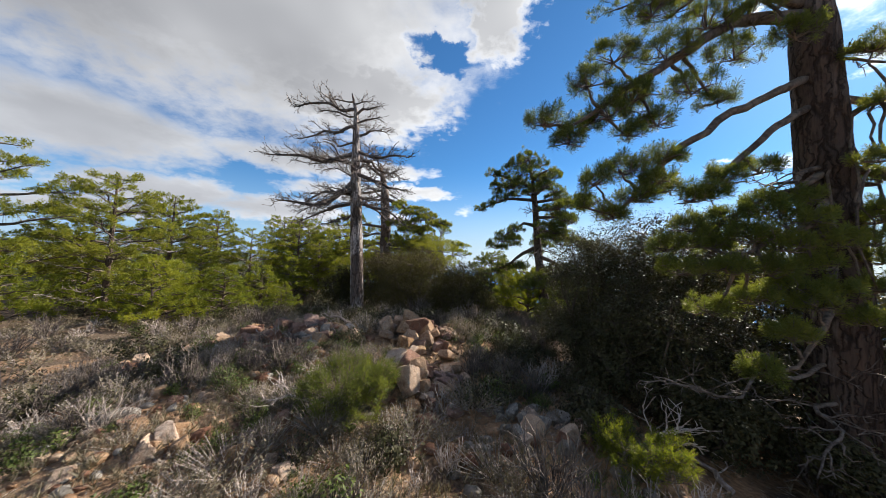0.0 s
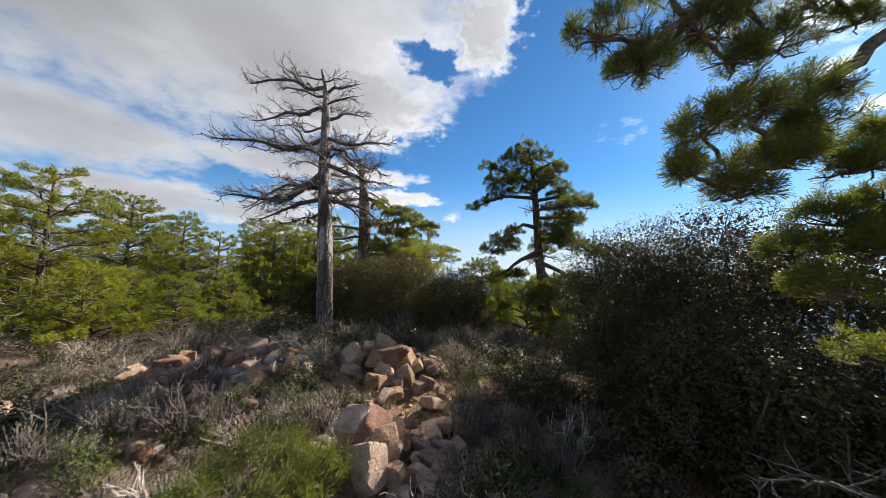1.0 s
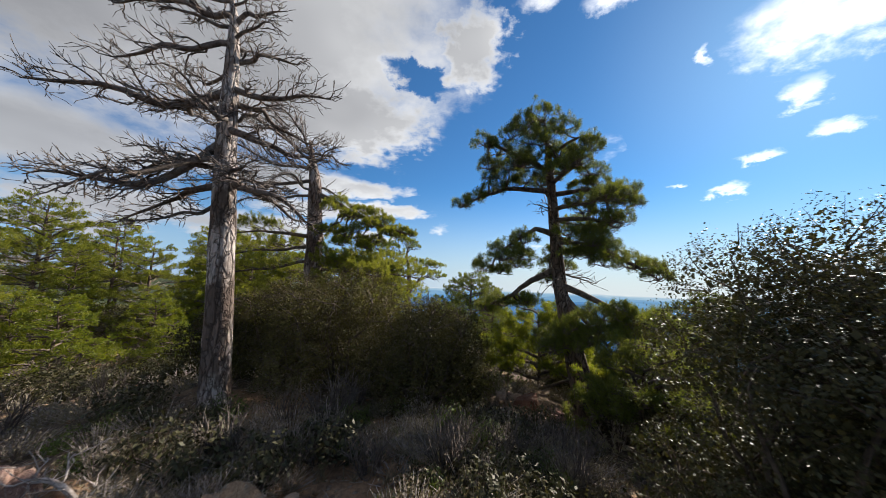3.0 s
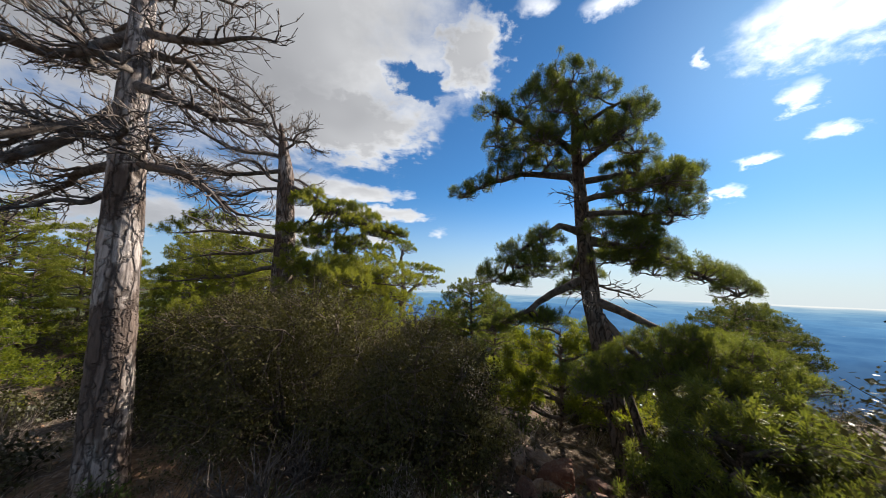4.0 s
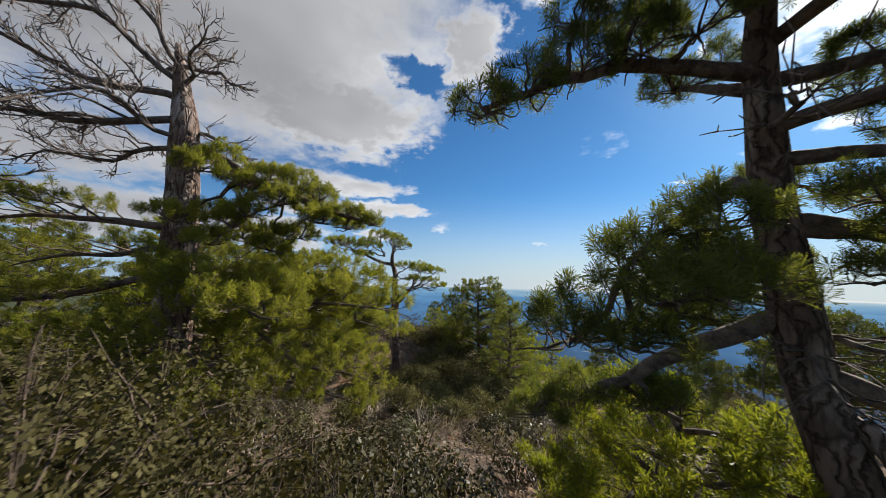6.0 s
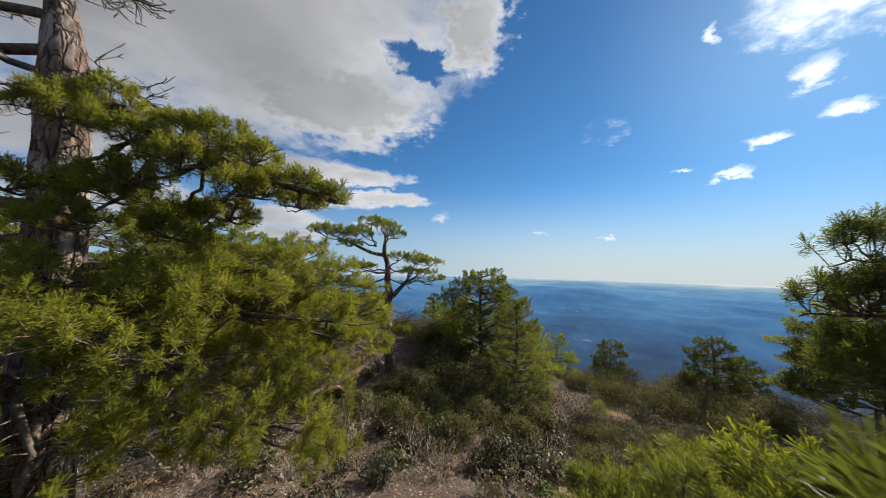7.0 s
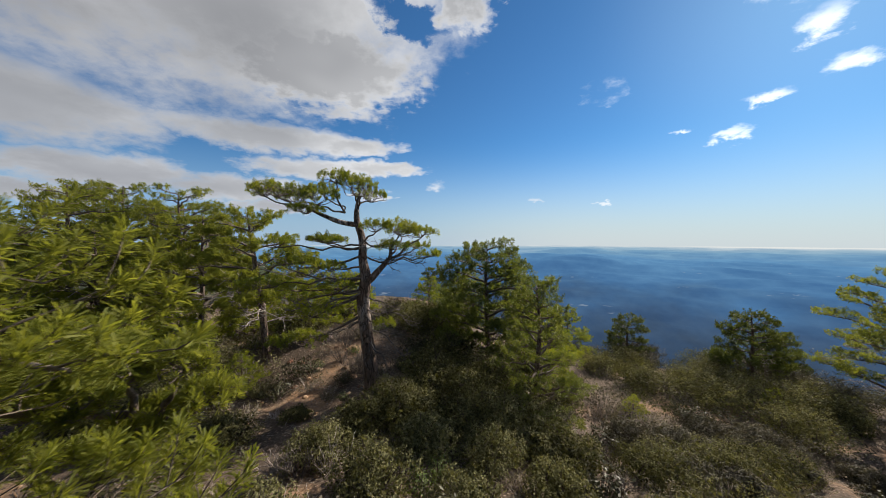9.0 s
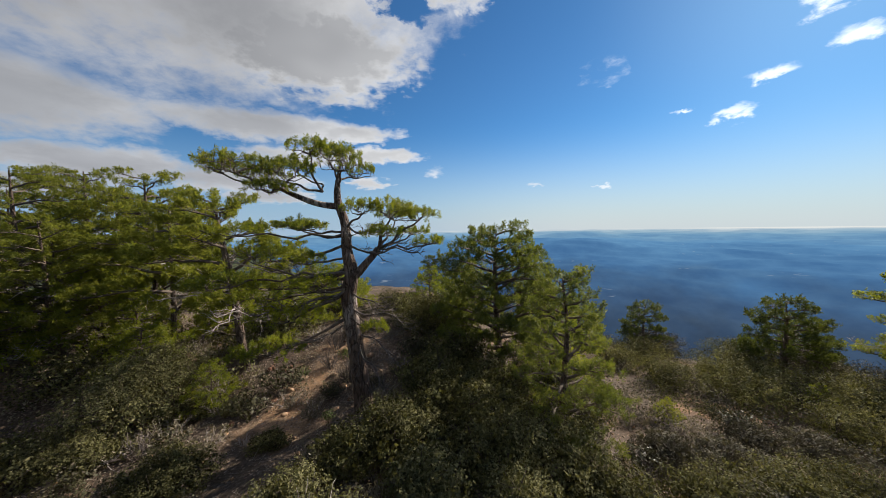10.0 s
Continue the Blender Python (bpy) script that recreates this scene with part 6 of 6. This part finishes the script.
scatter(107, 110, (-9, 2.6, 2.4, 8.2), {"green": 5, "grey": 2, "dry_fine": 1.2, "olive": 1.2}, 0.16, (0.3, 0.7), TRUNKS)
scatter(108, 44, (-11, -4, 4, 11), {"green": 4, "grey": 1.5, "dry_fine": 1}, 0.3, (0.4, 0.9), TRUNKS)
rng = np.random.default_rng(106)
for kind, spots in (("green", ((-4.76, 7.7, 0.9), (-4.4, 7.6, 0.8), (-3.2, 7.7, 0.8), (-2.9, 7.5, 0.6), (-2.7, 8.45, 0.8), (-1.2, 7.7, 0.8), (0.3, 8.8, 0.8), (-2.35, 7.2, 0.7), (-3.4, 11.2, 0.9), (-4.65, 7.0, 0.9), (-1.0, 7.1, 0.6), (-0.9, 6.9, 0.6), (-3.8, 11.0, 0.9), (-0.05, 9.4, 0.9), (0.3, 9.6, 0.8), (2.4, 9.8, 0.9), (1.3, 9.6, 0.8))),
                    ("grey", ((-3.6, 9.2, 0.8), (-4.6, 8.3, 0.8), (-3.3, 7.4, 0.7), (-8.1, 7.8, 1.0), (-6.3, 7.6, 0.9), (0.1, 5.5, 1.0), (1.0, 5.8, 0.9), (1.7, 5.2, 0.9), (-2.6, 5.6, 0.9), (-0.4, 4.6, 0.8))),
                    ("olive", ((1.7, 8.7, 0.8), (2.4, 9.2, 0.9), (1.9, 9.6, 0.9), (0.9, 9.0, 0.7), (2.2, 8.2, 0.8)))):
    for x, y, size in spots:
        set_shrub(kind, x, y, size, rng.uniform(0, 360), rng)


def build_scrub(name, label, seed, n, box, size, mat, leaf, count):
    """Low scrub that covers the slopes further off."""
    rng = np.random.default_rng(seed)
    g = Geo()
    x, y = rng.uniform(box[0], box[1], n), rng.uniform(box[2], box[3], n)
    z = land(x, y)
    s = rng.uniform(size[0], size[1], n)
    d = rng.normal(size=(n, count, 3))
    d = unit(d)
    lump = vnoise((d * 2.6 + np.stack([x, y, s], 1)[:, None]).reshape(-1, 3)).reshape(n, count, 1)
    d = d * rng.uniform(0.7, 1.0, (n, count, 1)) * (0.75 + 0.5 * lump)
    d[..., 2] = abs(d[..., 2]) * 0.9
    p = np.stack([x, y, z], 1)[:, None] + d * s[:, None, None]
    leaves(g, p.reshape(-1, 3), rng, leaf, 0.5, 0.6, out=d.reshape(-1, 3) + np.array([0, 0, 0.2]))
    tagged(new(name, g.mesh(name, mat, False)), label, "scrub", "", "stuff")


build_scrub("dry_scrub", "grey-brown scrub covering the slope", 301, 130, (5, 34, 27, 50), (0.4, 1.3), M_CISTUS, 0.09, 420)
build_scrub("cistus_scrub", "grey-leaved low scrub on the stony slope", 305, 60, (5.5, 19, 21, 33), (0.25, 0.6), M_CISTUS, 0.05, 260)
build_scrub("olive_scrub", "dark olive scrub covering the slope", 302, 120, (12, 34, 31, 52), (0.6, 1.4), M_OAK_GREY, 0.085, 380)
build_scrub("wood_scrub", "dark low scrub under the pines", 303, 380, (-34, -5, 28, 50), (0.4, 1.0), M_OAK_GREY, 0.12, 120)
build_scrub("dry_wood_scrub", "dusty scrub between the pines", 304, 200, (-30, 2, 14, 46), (0.3, 0.8), M_DRY, 0.08, 150)
for source, m in FIRST:
    source.matrix_basis = m

# ---------------------------------------------------------------- rocks


def rock_mesh(name, seed, mat, cuts=7, stretch=(1, 1, 0.8), fine=4):
    """A boulder split along flat joints: a ball cut back by planes, then weathered."""
    rng = np.random.default_rng(seed)
    bm = bmesh.new()
    bmesh.ops.create_icosphere(bm, subdivisions=fine, radius=1.0)
    v = unit(np.array([tuple(p.co) for p in bm.verts]))
    # three sets of joints, some of them skewed, as layered rock breaks
    joints = np.array([[1, 0.1, 0], [0, 1, 0.15], [0.1, -0.1, 1], [-1, 0.2, 0.1], [0.1, -1, 0], [0, 0.1, -1]], float)
    n = unit(np.concatenate([joints, joints[rng.integers(0, 6, cuts)]]) + rng.normal(size=(cuts + 6, 3)) * np.where(np.arange(cuts + 6) < 6, 0.16, 0.62)[:, None])
    d = rng.uniform(0.48, 0.8, cuts + 6)
    dot = v @ n.T
    lim = np.where(dot > 0.05, d[None] / np.maximum(dot, 0.05), 9.0)
    r = np.minimum(lim.min(1), 1.15)
    second = np.sort(lim, 1)[:, 1]
    r = r - 0.022 * np.exp(-((second - r) / 0.03)) * (0.4 + 1.2 * vnoise(v * 5 + seed))
    r = r * (1 + 0.025 * fbm(v * 2.2 + seed, 2) + 0.03 * fbm(v * 8.5 + seed, 3))
    p = v * r[:, None] * np.array(stretch)
    p[:, 2] += 0.25
    for vert, q in zip(bm.verts, p):
        vert.co = q
    for f in bm.faces:
        f.smooth = False
    me = bpy.data.meshes.new(name)
    bm.to_mesh(me)
    bm.free()
    me.materials.append(mat)
    return me


SHAPES = {}
for key, mat in (("ochre", M_ROCK), ("red", M_ROCK_RED), ("grey", M_ROCK_GREY)):
    SHAPES[key] = [rock_mesh("rock", 100 + 7 * i + len(key), mat, 4 + i, st) for i, st in enumerate(((1, 0.8, 0.75), (1, 0.7, 0.95), (1.1, 0.9, 0.55), (0.85, 0.8, 1.0)))]
ROCK_LABEL = {"ochre": "angular ochre boulder split along flat faces", "red": "weathered reddish-brown slab of rock", "grey": "grey lichen-covered stone half sunk in soil"}


def set_rock(kind, x, y, s, rng, lift=0.0):
    me = SHAPES[kind][int(rng.integers(0, 4))]
    ob = new("rock", me)
    ob.matrix_basis = pose(x, y, ground_z(x, y) + lift - s * 0.18, rng.uniform(-20, 20), rng.uniform(-20, 20), rng.uniform(0, 360)) @ Matrix.Diagonal((s, s * rng.uniform(0.8, 1.1), s * rng.uniform(0.75, 1.1), 1))
    tagged(ob, ROCK_LABEL[kind], "rock", "rocks of the outcrop")


def pile(seed, n, at, spread, kinds, sizes, heap):
    """A heap of blocks, large ones in the middle and on top of one another."""
    rng = np.random.default_rng(seed)
    for i in range(n):
        a, f = rng.uniform(0, 6.28), math.sqrt(rng.random())
        x, y = at[0] + math.cos(a) * f * spread[0], at[1] + math.sin(a) * f * spread[1]
        s = rng.uniform(*sizes) * (1.15 - 0.5 * f)
        set_rock(kinds[int(rng.integers(0, len(kinds)))], x, y, s, rng, heap * (1 - f) ** 1.2)


LOOSE = {k: [] for k in SHAPES}
PLAIN = [rock_mesh("stone", 160 + i, M_ROCK, 3 + i, (1, 0.8, 0.6), 2) for i in range(4)]


def strew(seed, n, at, spread, kinds, sizes):
    """Small stones that lie loose between the blocks."""
    rng = np.random.default_rng(seed)
    for i in range(n):
        a, f = rng.uniform(0, 6.28), math.sqrt(rng.random())
        x, y, s = at[0] + math.cos(a) * f * spread[0], at[1] + math.sin(a) * f * spread[1], rng.uniform(*sizes)
        m = pose(x, y, ground_z(x, y) - s * 0.15, rng.uniform(-20, 20), rng.uniform(-20, 20), rng.uniform(0, 360)) @ Matrix.Scale(s, 4)
        LOOSE[kinds[int(rng.integers(0, len(kinds)))]].append((int(rng.integers(0, 4)), np.array(m)))


def build_loose():
    for kind, mat in (("ochre", M_ROCK), ("red", M_ROCK_RED), ("grey", M_ROCK_GREY)):
        g = Geo()
        for k, m in LOOSE[kind]:
            v = np.array([tuple(p.co) for p in PLAIN[k].vertices])
            g.add(v @ m[:3, :3].T + m[:3, 3], np.array([tuple(p.vertices) for p in PLAIN[k].polygons]))
        tagged(new("loose_stones", g.mesh("loose_stones", mat, False)), {"ochre": "loose ochre stones on the soil", "red": "loose reddish stones on the soil", "grey": "loose grey stones on the soil"}[kind], "stones", "", "stuff")


pile(201, 46, (-0.75, 9.0), (1.35, 0.95), ("ochre", "ochre", "ochre", "red"), (0.16, 0.48), 0.45)
pile(202, 30, (-0.15, 7.4), (1.0, 1.2), ("ochre", "ochre", "red"), (0.18, 0.42), 0.25)
pile(203, 32, (-0.5, 6.0), (0.95, 0.9), ("ochre", "ochre", "red"), (0.16, 0.42), 0.35)
pile(204, 44, (-5.0, 9.9), (2.1, 1.2), ("red", "red", "red", "ochre"), (0.18, 0.52), 0.2)
pile(205, 26, (-7.4, 8.9), (1.5, 0.9), ("grey", "red", "ochre"), (0.15, 0.4), 0.05)
pile(225, 22, (-3.6, 4.6), (2.2, 1.0), ("ochre", "ochre", "red"), (0.16, 0.36), -0.06)
pile(226, 16, (-7.6, 6.4), (1.6, 1.2), ("ochre", "red", "grey"), (0.18, 0.4), -0.06)
pile(206, 14, (-4.6, 5.2), (1.7, 1.0), ("ochre", "ochre", "red"), (0.12, 0.3), 0.0)
pile(207, 20, (3.15, 13.2), (0.7, 1.1), ("red", "ochre"), (0.16, 0.4), 0.25)
pile(208, 18, (1.7, 5.2), (1.1, 0.8), ("grey", "grey", "red"), (0.12, 0.32), 0.05)
pile(209, 28, (-3.2, 9.0), (1.5, 1.1), ("red", "ochre", "red", "grey"), (0.14, 0.4), 0.08)
strew(291, 60, (-3.8, 8.9), (1.9, 1.5), ("red", "ochre", "red"), (0.06, 0.2))
strew(210, 30, (-7.5, 6.2), (3.2, 1.8), ("grey", "ochre", "grey"), (0.1, 0.34))
strew(211, 26, (-1.8, 31.0), (2.6, 2.6), ("red", "ochre"), (0.08, 0.22))
strew(212, 22, (2.2, 22.5), (1.9, 2.0), ("red", "ochre"), (0.08, 0.22))
strew(224, 90, (-3.0, 5.0), (4.4, 2.2), ("ochre", "ochre", "red", "grey"), (0.05, 0.2))
strew(223, 120, (-3.6, 7.0), (4.4, 3.6), ("ochre", "ochre", "red", "grey"), (0.04, 0.15))
strew(213, 20, (1.0, 4.0), (1.8, 0.9), ("grey", "red"), (0.08, 0.22))

strew(214, 51, (-4.9, 5.7), (1.6, 1.4), ("ochre", "ochre", "red"), (0.05, 0.18))
strew(215, 45, (-6.8, 6.7), (1.6, 1.2), ("ochre", "grey", "red"), (0.08, 0.26))
strew(216, 40, (-4.0, 4.5), (1.8, 0.9), ("ochre", "ochre", "red"), (0.04, 0.13))
pile(217, 20, (1.4, 5.2), (0.9, 0.8), ("grey", "grey", "ochre"), (0.14, 0.3), 0.04)
strew(218, 60, (-2.4, 7.2), (1.4, 1.6), ("red", "ochre", "grey"), (0.08, 0.24))

pile(219, 26, (-4.4, 8.6), (1.9, 1.2), ("red", "red", "ochre", "grey"), (0.16, 0.45), 0.05)
build_loose()


def build_pebbles():
    """Broken stone scattered over the crest."""
    rng = np.random.default_rng(220)
    n = 5200
    x, y = rng.uniform(-12, 12, n), rng.uniform(1.5, 36, n)
    x[:2600], y[:2600] = rng.uniform(-9, 3.5, 2600), rng.uniform(1.5, 10.5, 2600)
    z = land(x, y)
    s = 0.015 + 0.06 * rng.random(n) ** 2.5
    octa = np.array([[1, 0, 0], [0, 1, 0], [-1, 0, 0], [0, -1, 0], [0, 0, 0.8], [0, 0, -0.8]], float)
    p = octa[None] * rng.uniform(0.6, 1.3, (n, 6, 1)) + rng.normal(size=(n, 6, 3)) * 0.12
    a = rng.uniform(0, 6.28, n)
    c, q = np.cos(a)[:, None], np.sin(a)[:, None]
    p = np.stack([p[..., 0] * c - p[..., 1] * q, p[..., 0] * q + p[..., 1] * c, p[..., 2]], -1)
    v = np.stack([x, y, z + s * 0.25], 1)[:, None] + p * s[:, None, None]
    f = np.array([[0, 1, 4], [1, 2, 4], [2, 3, 4], [3, 0, 4], [1, 0, 5], [2, 1, 5], [3, 2, 5], [0, 3, 5]])
    g = Geo()
    g.add(v.reshape(-1, 3), (np.arange(n)[:, None, None] * 6 + f[None]).reshape(-1, 3))
    tagged(new("pebbles", g.mesh("pebbles", M_ROCK, False)), "loose ochre stone chips strewn over the soil", "pebbles", "", "stuff")


def build_litter():
    """Fallen twigs and dry stalks on the soil."""
    rng = np.random.default_rng(221)
    n = 9000
    x, y = rng.uniform(-12, 13, n), rng.uniform(1.5, 36, n)
    p = np.stack([x, y, land(x, y) + 0.01], 1)
    d = unit(np.stack([rng.normal(size=n), rng.normal(size=n), rng.uniform(-0.05, 0.5, n)], 1))
    g = Geo()
    sticks(g, p, p + d * rng.uniform(0.06, 0.3, n)[:, None], 0.0045, 0.002)
    tagged(new("litter", g.mesh("litter", M_TWIG, False)), "dry twigs and stalks lying on the ground", "litter", "", "stuff")


def build_grass():
    """Dry grass and herb tufts between the stones."""
    rng = np.random.default_rng(222)
    n = 9400
    x, y = rng.uniform(-16, 16, n), rng.uniform(2.0, 38, n)
    x[:3200], y[:3200] = rng.uniform(-10, 3.5, 3200), rng.uniform(1.6, 11, 3200)
    keep = vnoise(np.stack([x * 0.7, y * 0.7, 0 * x + 4.4], 1)) > 0.42 + 0.25 * smooth01(12, 20, y)
    x, y = x[keep], y[keep]
    p = np.stack([x, y, land(x, y)], 1)
    g = Geo()
    needles(g, p + np.array([0, 0, 0.05]), np.tile([0, 0, 1.0], (len(p), 1)), rng, 16, 0.17, 0.011, (0.1, 1.2))
    tagged(new("dry_grass", g.mesh("dry_grass", M_DRY, False)), "short dry grass and herbs between the stones", "grass", "", "stuff")


build_pebbles()
build_litter()
build_grass()


def fallen_branch(x, y, turn, length, seed, label="bleached fallen branch lying on the ground"):
    rng = np.random.default_rng(seed)
    g = Geo()
    dead_limb(g, (0, 0, 0.1), (length, 0, 0.25), 0.04, rng, 0.04, 0.8, 0.35)
    ob = new("fallen_branch", g.mesh("fallen_branch", M_TWIG))
    ob.matrix_basis = pose(x, y, ground_z(x, y), 0, 0, turn)
    tagged(ob, label, "branch", "fallen branches")


for spec in ((-1.6, 5.4, 200, 1.1, 231), (2.6, 4.6, 20, 1.6, 232), (4.2, 4.6, 100, 1.5, 233), (-5.6, 7.2, 30, 1.0, 234), (-2.6, 9.9, 160, 1.0, 235), (-6.8, 28.2, 20, 1.2, 236), (-4.6, 8.2, 70, 0.9, 237)):
    fallen_branch(*spec)
